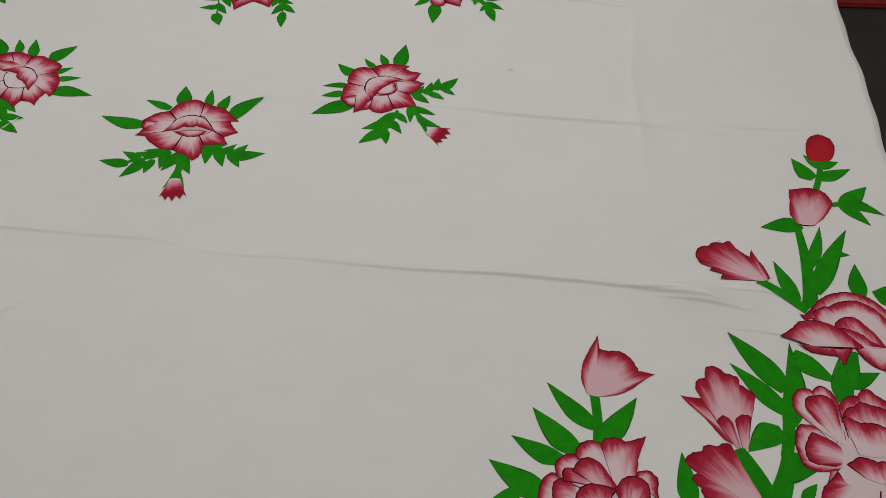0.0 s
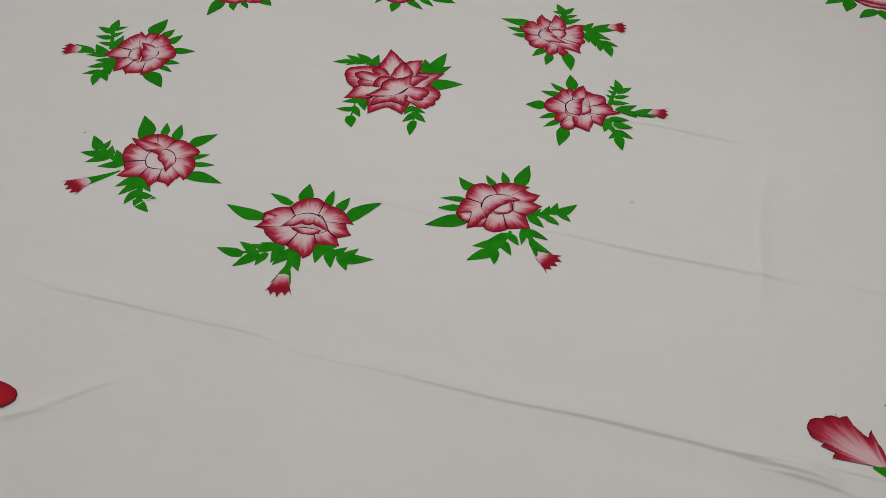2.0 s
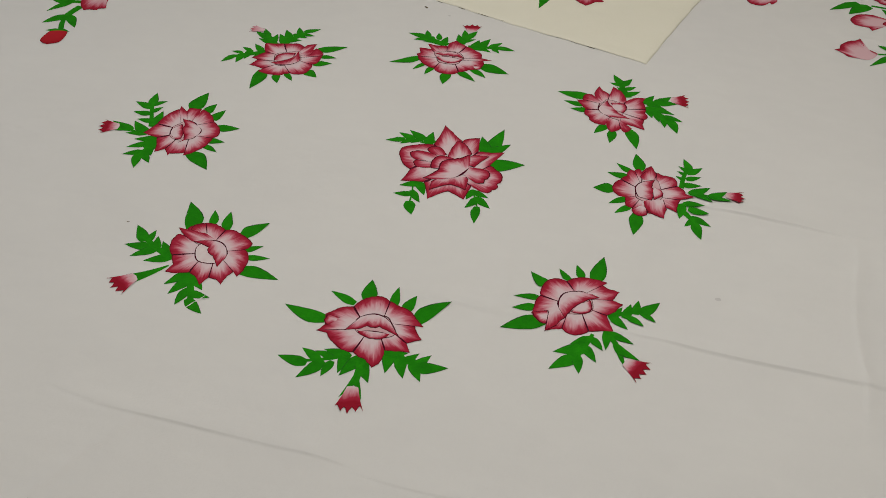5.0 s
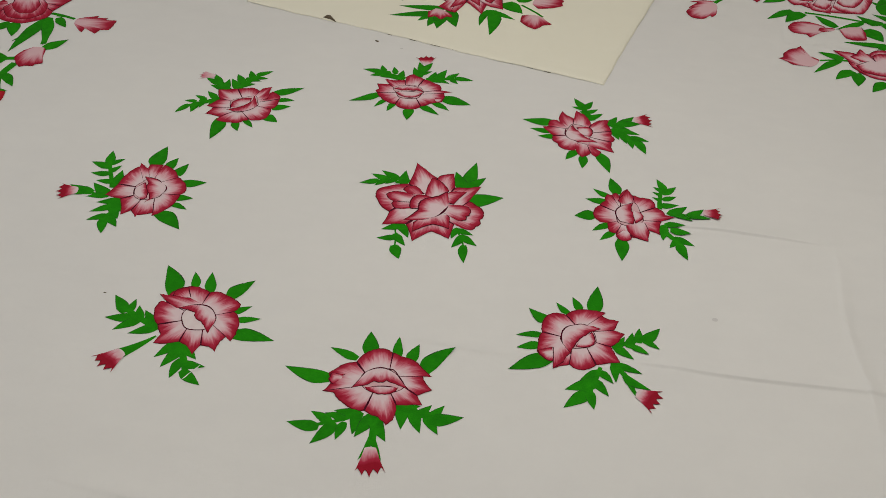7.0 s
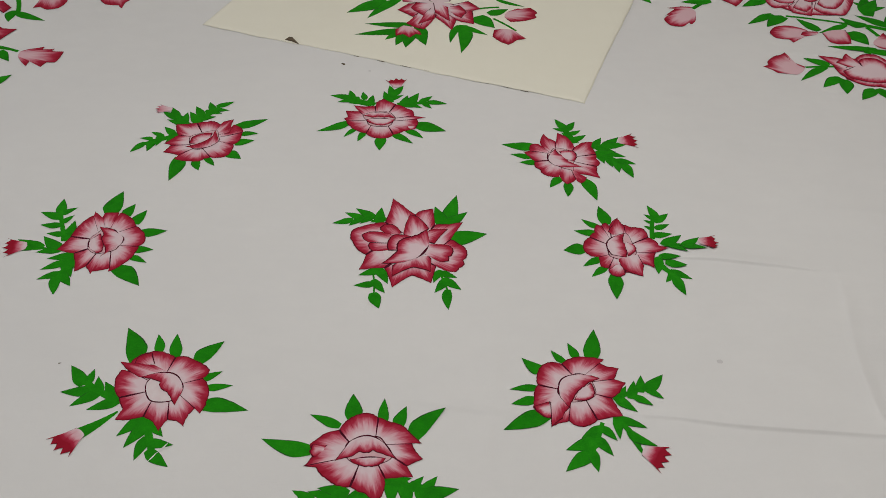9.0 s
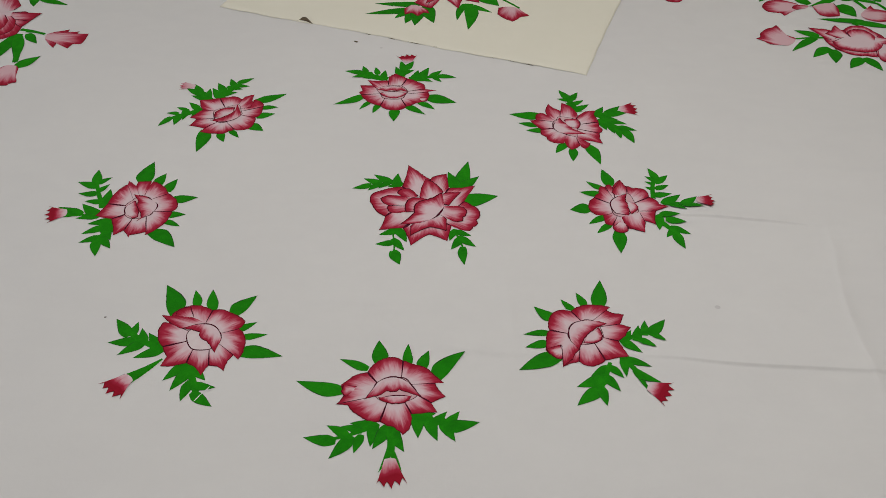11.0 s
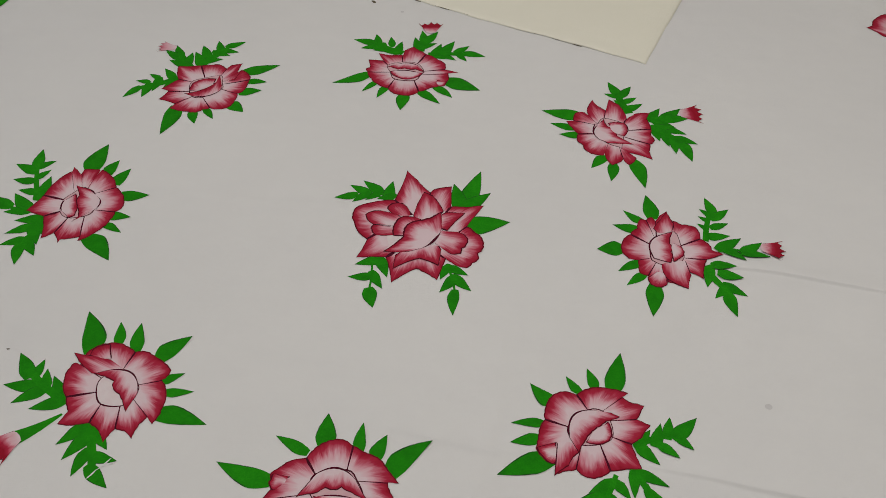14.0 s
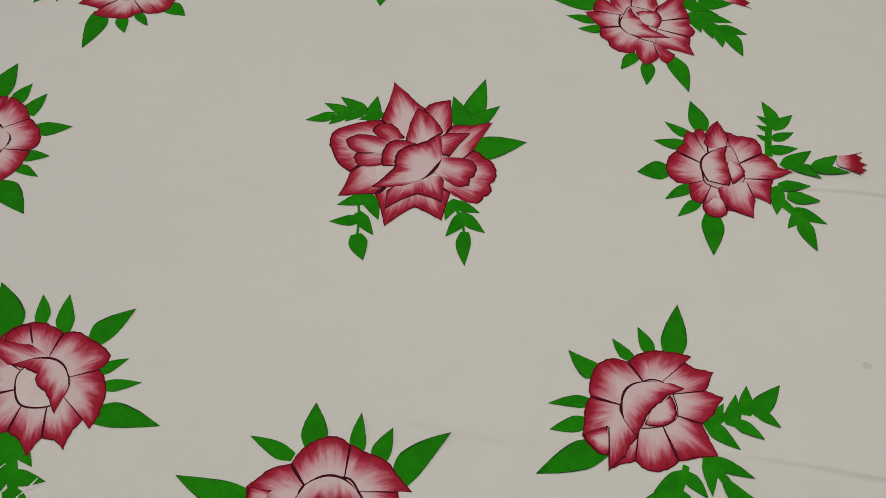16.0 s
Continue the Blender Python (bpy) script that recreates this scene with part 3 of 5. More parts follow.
def carnation(f, *rows):
    """A small toothed bud: narrow pale base, five crimson teeth."""
    for x0, y0, x1, y1, w, *full in rows:
        ln = math.hypot(x1 - x0, y1 - y0)
        ax, ay = (x1 - x0) / ln, (y1 - y0) / ln
        side = lambda e, along: (x0 + ax * along * ln - ay * e * w, y0 + ay * along * ln + ax * e * w)
        # the teeth fan out from a narrow foot, the outer ones leaning away
        lean = 0.06 * math.sin(31 * f["x"] + 17 * f["y"])
        rim = [(*side(-0.40, 0.48), 0), (*side(-0.60, 0.90 + lean), -5)]
        for k in range(4):
            tip = -0.60 + 0.30 * (k + 1)
            rim += [(*side(tip - 0.17, (0.70, 0.76, 0.74, 0.66)[k]), -4), (*side(tip, (0.96, 1.04, 0.95 + lean, 0.88 - lean)[k]), -5)]
        rim += [(*side(0.40, 0.48), 0)]
        sh, uvs, dark = petal_sheet(f, side(-0.24, -0.07), side(0.24, -0.07), rim, f["z"], 0.72 * ln, 9, 0.9, 0.12, 4, 0.0)
        uvs = [(f["x"] * 9 + e * 0.02, along) for e, along in bud_places(sh[0], x0, y0, ax, ay, ln, *full)]
        put(f, "bud_petal", sh, uvs, PETAL, dark, RIM)


def finish(f):
    """Makes the motif: its heart, first petal or main stem, with every other petal, leaf and stem as a piece upon it."""
    parts = list(f["parts"])
    if f["root"]:
        v, fc, uvs, mat, dark = f["root"]
        rim = RIM
    else:
        first = next((p for p in parts if p[0] == ("stem" if f["name"] == "painted_foliage" else "petal")), parts[0])
        parts.remove(first)
        _, v, fc, uvs, mat, dark, rim = first
    ob = paint_object(f["name"], v, fc, mat, f["cloth"], f["label"], uvs, dark, rim)
    ob.location = (f["x"], f["y"], 0)
    for name, v, fc, uvs, mat, dark, rim in parts:
        paint_object(name, v, fc, mat, ob, "", uvs, dark, rim)


def paint_object(name, v, fc, mat, parent, label, uvs, dark, rim):
    ob = mesh_object(name, v, fc, mat, parent, label, uvs)
    if dark:
        ob.data.materials.append(LINE)
        ob.data.materials.append(rim)
        ob.data.polygons.foreach_set("material_index", dark)
    return ob


# ---- the painted flowers ----
f = motif(bedsheet, "painted_rose", -0.003, 0.006, "large crimson and white star-shaped rose painted on white cotton")
rosette(f, (-14, 26, -45, 56, -3, -33, 124, -3, -14, 102, -4), (8, 37, 8, 77, 10, 21, 88, 5, 39, 93, 0), (35, 34, 42, 49, 2, 67, 50, 4, 91, 56, 0), (39, -25, 68, 10, 8, 81, -2, 15, 95, -23, 15, 88, -43, 25, 81, -62, 25, 66, -71, 5), (29, -44, 43, -56, 0, 34, -97, -3, 3, -78, -3, -29, -107, -3), (-31, -50, -43, -61, -2, -85, -65, -4), (-46, -1, -75, -29, 10, -99, 5, 12, -103, 21, 15, -93, 41, 6), band=36, pen=3.3, line=False, core=CORE)
petals(f, (-21, 16, -37, 1, -38, 25, 6, -71, 31, 10, -84, 21, 15, -69, 2, 0), (-37, -1, -35, -16, -69, 2, 20, -71, -10, 20, -58, -20, 5, -37, -17, 0), (-17, 25, -30, 23, -17, 27, 10, -31, 49, 12, -47, 48, 10, -54, 37, 10, -38, 24, 0), (-9, 12, 26, 26, -13, 25, 3, -2, 76, 6, 12, 69, 4, 32, 37, 0), (32, 0, 29, 30, 40, -3, -2, 64, 36, 2, 34, 35, 0), band=36, pen=3.3)
petals(f, (24, -28, 33, -2, 40, -40, 10, 52, -48, 5, 63, -46, 15, 64, -36, 15, 70, -29, 20, 65, -7, 12, 42, -5, 0), (-20, -46, 31, -33, -30, -56, 0, -30, -82, -4, 5, -60, -4, 34, -71, 0, 35, -39, 0), (-19, -18, 0, 15, -37, -19, 10, -38, 7, 12, -26, 23, 8, 0, 17, 0), band=36, pen=3.3)
petals(f, (10, -38, 31, -6, -11, -48, 3, -48, -51, -3, -23, -19, 8, -21, 4, 12, 0, 16, -6, 27, 35, 3, 32, 2, 0), band=30, bow=0.12, root=True, pen=4.2)
leaves(f, (67, 51, 82, 133, 19, 9), (66, 11, 132, 25, 15, 21), (-59, -121, -48, -154, 11, 9), (61, -115, 61, -158, 7, 9))
leaflets(f, (-107, 62, -137, 53), (-88, 67, -117, 83), (-88, 65, -108, 46), (-69, 72, -98, 95), (-70, 70, -89, 52), (-54, 58, -52, 98), (-47, 64, -72, 56), (55, 50, 42, 100), (64, 51, 100, 85))
leaflets(f, (-52, -66, -85, -78), (-51, -66, -36, -98), (-62, -98, -91, -102), (-57, -93, -40, -119), (48, -71, 38, -96), (52, -73, 77, -85), (57, -91, 39, -119), (60, -91, 83, -113))
stems(f, (-60, -77, -58, -124, 3, 3), (45, -66, 61, -118, 4, 3), (-47, 64, -107, 61, 3, 2))
finish(f)
f = motif(bedsheet, "painted_rose", 0.238, -0.318, "crimson and white rose with green leaves painted on white cotton")
rosette(f, (-27, 9, -55, 17, 8, -54, 33, 10, -44, 53, 8, -31, 59, 8), (-2, 35, -16, 56, 6, 2, 68, 6, 25, 69, 4, 49, 64, -2), (16, 35, 41, 58, 0, 50, 51, 3, 68, 47, -3, 62, 35, 4), (25, 22, 58, 27, 0, 74, 20, -3, 62, 2, 3), (27, -1, 49, -9, 0, 54, -26, 3, 59, -42, -2, 37, -44, 4), (12, -12, 23, -47, 6, 9, -56, 6, 0, -58, 6, -12, -54, 3), (-11, -15, -17, -48, 3, -30, -51, 3, -43, -57, -3), (-20, -11, -42, -43, 0, -51, -41, 8, -65, -25, 0, -62, -4, 8), band=40, heavy=150)
petals(f, (-42, -21, -40, -28, -40, -14, 3, -64, -24, 8, -57, -35, 8, -46, -44, 6, -42, -41, 0), band=14)
petals(f, (-40, -15, -17, -14, -43, -59, -3, -26, -44, -8, -12, -24, 0), band=32)
petals(f, (-25, -6, 14, 34, -14, -26, 0, -9, -14, 4, -3, -4, -4, 9, 10, 4, 20, 20, 3, 37, 28, 0, 26, 33, 0), band=27, bow=0.35, root=True)
petals(f, (0, -3, 17, 14, -6, -11, 4, 8, -13, 6, 19, -10, 8, 26, 0, 8, 22, 21, 0), band=11)
leaves(f, (-41, 49, -74, 67, 18, 2), (-10, 61, -29, 82, 8, 4), (7, 67, -2, 97, 6, 8), (30, 66, 42, 126, 13, 12), (-56, 10, -96, 8, 6, 7), (-61, -12, -96, -20, 6, 10), (-48, -39, -110, -64, 11, 16))
leaflets(f, (57, -9, 73, 14), (77, -4, 86, 24), (94, 7, 98, 34), (104, 9, 131, 36), (106, 4, 123, -11), (84, -8, 105, -24), (59, -11, 81, -35))
stems(f, (51, -11, 107, 12, 9, 6))
leaflets(f, (24, -62, -4, -77), (29, -62, 45, -82), (15, -82, -28, -97), (19, -80, 36, -106), (2, -105, -32, -131), (8, -101, 12, -132))
leaves(f, (48, -45, 49, -80, 8, 5), (51, -45, 90, -62, 6, 8), (63, -64, 80, -112, 6, 3), (67, -64, 99, -91, 0, 15))
stems(f, (29, -51, 3, -108, 6, 7), (49, -45, 67, -73, 8, 8))
carnation(f, (81, -99, 108, -116, 39))
finish(f)
f = motif(bedsheet, "painted_rose", 0.358, -0.003, "crimson and white rose with green leaves painted on white cotton")
rosette(f, (-27, -18, -45, -24, 5, -59, -22, 8, -68, -7, 10, -67, 7, 10), (-26, 9, -54, 26, 10, -43, 39, 6, -38, 58, 8), (-18, 21, -29, 57, 8, -21, 64, 8), (-17, 23, -15, 56, 8, 3, 78, -2, 8, 62, 8), (11, 37, 10, 59, 8, 23, 53, 8, 43, 50, 10), (18, 9, 48, 27, 6, 61, 14, 4, 62, 5, 0, 78, -3, -4, 65, -10, 2), (20, -15, 52, -16, -2, 45, -38, 0, 44, -52, -6), (7, -28, 27, -42, -3, 20, -71, -4), (-10, -30, -6, -62, 12, -13, -71, 12, -27, -69, 12), (-20, -26, -33, -53, 8, -44, -48, 8, -45, -34, 8), band=40, heavy=160)
petals(f, (-20, -44, -9, -48, -34, -56, 8, -30, -69, 8, -18, -73, 8, -7, -66, 0), band=26)
petals(f, (-12, -29, 22, -22, -13, -34, 2, -11, -45, 4, -6, -57, 4, 21, -72, -3, 27, -47, 0), (-15, 33, 8, 38, -20, 40, 3, -8, 59, 5, 3, 76, -3, 12, 52, 0), band=34)
petals(f, (-23, -19, 2, 33, 1, -27, 0, 5, -14, 8, 3, -5, 8, 6, 1, 6, 3, 12, -6, 9, 37, 0), band=27, bow=0.3, root=True)
petals(f, (4, 3, 8, 13, 4, -25, 6, 16, -15, 10, 22, -4, 10, 17, 8, 0), band=16)
leaves(f, (-21, 63, -26, 112, 9, 14), (-33, 55, -62, 75, 10, 4), (-43, 39, -79, 43, 10, 7), (-68, -6, -103, -8, 11, 16), (-44, -27, -75, -48, 9, 6), (-37, -50, -64, -73, 6, 8), (-25, -70, -31, -125, 12, 12))
leaflets(f, (72, 85, 63, 116), (72, 73, 97, 94), (67, 77, 52, 90), (63, 66, 49, 74), (69, 53, 93, 64), (59, 49, 46, 58), (62, 33, 93, 38), (75, 11, 108, 35), (80, 11, 108, -14), (108, 8, 137, 29), (109, 3, 144, -2))
leaflets(f, (62, -26, 93, -26), (70, -40, 100, -46), (55, -37, 48, -66), (74, -61, 102, -77), (73, -65, 56, -85), (76, -78, 83, -115), (46, -39, 63, -23))
stems(f, (55, 23, 70, 89, 9, 7), (75, 13, 110, 6, 5, 4), (48, -38, 80, -81, 11, 8))
carnation(f, (137, 17, 167, 13, 36))
finish(f)
f = motif(bedsheet, "painted_rose", -0.063, -0.420, "crimson and white rose with green leaves painted on white cotton")
rosette(f, (-21, -5, -77, -19, -2, -67, -4, 0, -72, 17, -3, -56, 32, 5), (-20, 20, -34, 40, 6, -22, 58, 6, -6, 67, 6, 7, 68, 5), (17, 29, 19, 61, 4, 32, 54, 5, 53, 46, 5, 63, 35, 0, 79, 17, -3), (31, 16, 66, 17, 0, 71, 4, 0, 81, -8, -3), (40, -4, 60, -19, 0, 68, -36, -3, 52, -36, 2), (21, -16, 31, -38, 4, 30, -59, 6, 19, -74, -3, 7, -61, 4), (-4, -16, -14, -51, 4, -30, -49, 4, -46, -38, 6, -61, -20, -2), band=40, heavy=90)
petals(f, (-51, 11, -55, 3, -47, 14, 0, -69, 16, -5, -71, 5, 12, -64, -5, 8, -56, 3, 0), band=14)
petals(f, (-18, 21, 28, 18, -37, -11, -4, -17, -5, 5, -5, 4, 8, 6, 2, 10, 14, 6, 5, 26, 1, 3, 46, -7, 0), band=27, bow=0.25, root=True)
petals(f, (-13, -8, 30, -6, -17, -7, 12, -5, -17, 8, 8, -20, 8, 23, -17, 8, 32, -5, 0), band=16, bow=0.08, root=True)
leaves(f, (-72, 9, -138, 25, 16, 9), (-35, 49, -76, 66, 10, 5), (-16, 58, -18, 103, 11, 13), (26, 52, 27, 93, 7, 8), (50, 45, 58, 78, 13, 5), (71, 24, 113, 75, 20, 6))
leaflets(f, (-81, -81, -119, -75), (-62, -71, -88, -55), (-56, -80, -82, -111), (-42, -65, -68, -57), (-40, -77, -48, -103), (-21, -59, -56, -52), (-24, -62, -26, -93))
leaflets(f, (39, -36, 40, -80), (46, -43, 66, -37), (57, -49, 67, -85), (62, -54, 82, -34), (77, -54, 92, -86), (81, -58, 100, -34), (85, -61, 128, -54), (1, -61, -23, -97), (1, -63, 21, -102))
leaves(f, (-3, -95, -14, -135, 8, 0), (6, -96, 18, -134, 0, 8))
stems(f, (-16, -56, -81, -79, 7, 5), (32, -43, 94, -60, 8, 5), (1, -63, 2, -108, 10, 11))
carnation(f, (2, -117, 5, -159, 35))
finish(f)
f = motif(bedsheet, "painted_rose", -0.356, -0.302, "crimson and white rose with green leaves painted on white cotton")
rosette(f, (-18, -14, -53, -24, 8, -65, -1, 10, -62, 27, 8), (-19, 7, -53, 25, 4, -50, 48, 4, -34, 60, 6, -17, 63, 6, -3, 59, 5), (4, 23, 11, 51, 6, 24, 53, 6, 43, 44, 6, 65, 27, 4, 62, 15, 4), (31, 2, 58, 12, 4, 68, -3, 8, 71, -29, 6, 65, -52, -3), (31, -19, 57, -42, 0, 50, -54, -3, 47, -74, -3, 35, -64, 3), (19, -31, 23, -63, -4, 15, -82, -3, 0, -63, 3), (-6, -31, -11, -58, 0, -31, -63, 5, -49, -62, -3, -43, -43, 4), band=40, core=CORE, heavy=240)
petals(f, (-8, 12, 9, 21, -34, 13, 4, -68, 43, -3, -42, 40, 4, -17, 36, 0), band=40, sides=False)
petals(f, (-35, 39, -16, 38, -46, 39, 8, -44, 52, 8, -25, 60, 0), band=40, sides=True)
petals(f, (-19, 18, 34, -10, -30, 13, -3, -2, 4, 6, 0, -5, 10, 11, -14, 0, 17, -21, 0, 28, -39, -4, 33, -17, 0), band=27, bow=0.3, root=True)
leaves(f, (-50, 47, -73, 111, 10, 20), (-16, 61, -24, 97, 7, 8), (11, 54, 4, 98, 9, 9), (49, 41, 77, 83, 20, 5), (56, 11, 84, 25, 4, 9), (66, -5, 103, -1, 5, 8), (66, -41, 131, -46, 18, 7))
leaflets(f, (-56, -27, -80, 6), (-83, -11, -92, 16), (-104, 4, -101, 30), (-114, 5, -137, 37), (-100, -11, -138, -13), (-87, -17, -118, -39), (-56, -29, -93, -45))
leaflets(f, (-15, -61, -40, -90), (-7, -75, -26, -109), (0, -97, -7, -129), (-1, -68, 23, -91), (9, -100, 40, -104), (12, -117, 40, -139))
stems(f, (-54, -29, -116, 12, 11, 9), (-48, -48, -96, -89, 3, 23), (-11, -59, 16, -124, 12, 9))
bare_streaks(f, (32, -101, 20, -117, 2.0), (20, -117, 12, -129, 2.0), (39, -105, 22, -113, 1.5))
carnation(f, (-91, -85, -115, -113, 40))
finish(f)
f = motif(bedsheet, "painted_rose", 0.289, 0.254, "crimson and white rose with green leaves painted on white cotton")
rosette(f, (-32, -8, -58, -10, 3, -77, 22, -3), (-30, 17, -65, 23, 8, -61, 44, 10, -48, 48, 8), (-25, 19, -39, 38, 6, -41, 58, 4, -32, 81, -4, -23, 65, 4), (-14, 35, -10, 55, 0, -4, 86, -3, 12, 74, 6), (19, 24, 24, 38, 2, 42, 54, 4, 63, 56, -2, 57, 41, 4), (25, 7, 63, 14, 4, 61, -1, 6, 67, -14, 8), (17, -10, 59, -25, 0, 56, -43, 0, 60, -62, -3, 28, -50, 2), (12, -39, 18, -49, 0, 35, -60, 8, 22, -79, 10), (9, -37, 14, -66, 8, -5, -81, 8, -15, -59, 6), (-9, -30, -15, -49, 0, -17, -59, 10, -43, -53, 10, -50, -36, 10, -59, -27, 8), band=40, heavy=200)
petals(f, (-23, -21, -25, 16, -9, -29, 0, 33, -28, -3, 6, -8, 6, 6, 5, 8, -8, 14, -5, -14, 33, 0), band=27, bow=0.25, root=True)
petals(f, (4, -3, -5, 15, 17, -10, 8, 24, 6, 10, 20, 26, 8, -8, 23, 0), band=16)
leaves(f, (-56, 40, -118, 45, 16, 11), (-66, 4, -103, 13, 9, 7), (-56, -8, -88, -13, 12, 4), (-12, -66, -38, -91, 3, 15), (-3, -78, -8, -119, 9, 9), (26, -70, 44, -130, 16, 8))
leaflets(f, (14, 102, -4, 136), (10, 96, -12, 101), (19, 100, 36, 127), (23, 83, 44, 97), (25, 63, 53, 81), (19, 71, 4, 87), (61, 41, 81, 71), (68, 39, 103, 22), (85, 43, 116, 74), (89, 42, 132, 51))
leaflets(f, (66, 17, 75, -16), (85, 6, 89, -28), (100, -9, 99, -44), (112, -21, 123, -60), (86, 16, 120, 6), (104, -6, 136, -16), (66, 17, 104, 23))
stems(f, (28, 52, 11, 105, 16, 12), (58, 41, 113, 51, 6, 4), (63, 20, 115, -22, 15, 9))
carnation(f, (118, 61, 152, 62, 42))
finish(f)
f = motif(bedsheet, "painted_rose", -0.067, 0.389, "crimson and white rose with green leaves painted on white cotton")
rosette(f, (-19, -27, -27, -54, 8, -46, -44, 8, -60, -29, 8), (-29, -7, -69, -10, 4, -74, -2, 0, -67, 5, 0, -72, 27, 0), (-36, 13, -46, 27, 0, -57, 48, -3, -33, 44, 4), (-11, 25, -12, 46, 4, -10, 62, 4, 4, 74, 0, 14, 64, 4), (16, 23, 29, 53, 6, 53, 37, 6, 64, 29, 8), (30, 1, 67, 9, 2, 91, 3, -2), (26, -9, 73, -2, 8, 74, -24, 8, 60, -40, 6, 47, -45, 6), (16, -28, 27, -58, 8, 13, -70, 6, -7, -70, 6, -20, -64, 6), band=40, heavy=270)
petals(f, (-20, 17, 20, 15, -38, 9, -4, -18, 2, 5, -5, 6, 8, 6, 3, 8, 15, 5, 5, 31, -1, 0), band=22, bow=0.2, root=True)
petals(f, (-22, -2, 24, -5, -30, -5, 10, -16, -21, 8, 3, -26, 8, 20, -17, 8, 29, -3, 0), band=14, bow=0.1, root=True)
petals(f, (55, -27, 58, -36, 55, -23, 0, 73, -25, 6, 69, -38, 6, 60, -41, 0), band=13)
leaves(f, (-67, -15, -126, -47, 13, 9), (-49, -36, -71, -67, 6, 6), (-27, -51, -43, -81, 3, 11), (5, -68, 1, -110, 10, 12), (28, -53, 66, -87, 7, 11), (54, -45, 86, -69, 10, 6), (74, -24, 132, -45, 17, 15))
leaflets(f, (-72, 78, -109, 86), (-62, 79, -69, 107), (-54, 74, -92, 60), (-36, 75, -41, 101), (-42, 63, -70, 57), (-24, 58, -19, 89), (-23, 52, -48, 53), (17, 67, 3, 104), (16, 73, 45, 89), (20, 92, 14, 126), (22, 92, 44, 126))
leaflets(f, (43, 54, 53, 88), (60, 59, 77, 98), (60, 53, 84, 39), (83, 66, 105, 86), (88, 55, 103, 38), (101, 62, 136, 55), (47, 49, 70, 42))
stems(f, (-13, 53, -69, 79, 14, 11), (17, 67, 19, 104, 11, 8), (32, 53, 105, 59, 11, 10))
carnation(f, (30, 123, 27, 154, 39))
finish(f)
f = motif(bedsheet, "painted_rose", -0.404, 0.312, "crimson and white rose with green leaves painted on white cotton")
rosette(f, (-18, -34, -42, -55, -3, -73, -46, -3), (-27, -20, -63, -23, 0, -77, -17, -3, -61, 5, 3), (-31, 7, -55, 11, 6, -64, 35, 4, -67, 49, 0, -46, 51, 4), (-11, 20, -27, 55, 4, -10, 59, 4, 4, 62, 0, 11, 58, 0), (15, 30, 21, 51, 0, 24, 60, 2, 44, 68, -3, 42, 44, 2), (22, 14, 42, 19, 0, 47, 50, 6, 64, 37, 10), (24, 6, 68, 23, 0, 67, -1, 8, 59, -16, 5), (26, -8, 56, -17, 8, 56, -37, 8, 51, -54, 8, 34, -62, 8), (0, -34, 20, -61, 10, 9, -66, 8, 1, -74, 8, -15, -74, 6, -48, -67, -2), band=40, heavy=270)
petals(f, (-20, -32, 26, -10, -35, -26, -3, -20, -21, -4, 0, -7, -4, 12, 11, -3, 13, 31, 0, 24, 1, 0), band=40, bow=0.2, root=True)
petals(f, (-19, -17, 9, 5, -27, -18, 6, -28, 2, 8, -16, 15, 8, 10, 20, 0), band=24)
leaves(f, (55, 45, 112, 71, 11, 14), (67, 15, 99, 20, 10, 5), (60, -15, 95, -3, 11, 9), (46, -51, 78, -65, 18, 6), (11, -64, 32, -88, 8, 5), (-5, -70, 5, -103, 7, 10), (-41, -65, -43, -136, 18, 10))
leaflets(f, (-118, -19, -136, -46), (-106, -1, -128, 2), (-102, -9, -104, -44), (-90, 11, -110, 22), (-89, 8, -91, -26), (-67, 15, -88, 40), (-60, 13, -75, -15), (-57, 53, -53, 94), (-49, 51, -89, 67), (-72, 81, -88, 112), (-68, 75, -104, 96))
leaflets(f, (-27, 58, -49, 96), (-26, 67, 7, 78), (-24, 85, -40, 116), (-13, 97, 17, 89), (-4, 104, -15, 132), (3, 104, 30, 101), (7, 117, 35, 134))
stems(f, (-54, 16, -114, -18, 14, 11), (-53, 50, -80, 98, 7, 7), (-27, 58, 8, 111, 17, 12))
carnation(f, (-90, 103, -121, 106, 27, 0.32))
finish(f)
f = motif(bedsheet, "painted_rose", -0.516, 0.012, "crimson and white rose with green leaves painted on white cotton")
rosette(f, (-24, -23, -45, -35, 2, -75, -26, -2), (-28, 2, -62, 8, 4, -56, 35, 6, -39, 63, 2), (-18, 18, -38, 61, 0, -38, 74, -3, -21, 58, 3), (-10, 30, -21, 61, 4, -20, 70, 4, 5, 71, 3), (0, 28, 1, 51, 0, 7, 71, 8, 24, 61, 8, 39, 41, 6), (14, 19, 42, 36, 8, 51, 27, 8, 63, 9, 8, 65, -8, 8), (25, -15, 58, -16, 8, 56, -32, 8, 51, -48, 8, 44, -58, 8, 24, -79, -3), (16, -29, 25, -71, 3, -2, -79, 0, -3, -86, -4), (-8, -35, -16, -67, 3, -31, -79, -4), band=40, heavy=10)
petals(f, (27, -13, 20, 13, 0, -43, -4, 7, -32, 0, 1, -16, 6, -8, -2, 6, -8, 13, 0, -20, 33, -3, 4, 27, 0), band=27, bow=0.25, root=True)
petals(f, (-23, -21, -27, -2, -7, -35, 3, 1, -30, 4, 0, -16, 4, -7, 1, 5, -14, 16, 0), band=16, bow=0.15, root=True)
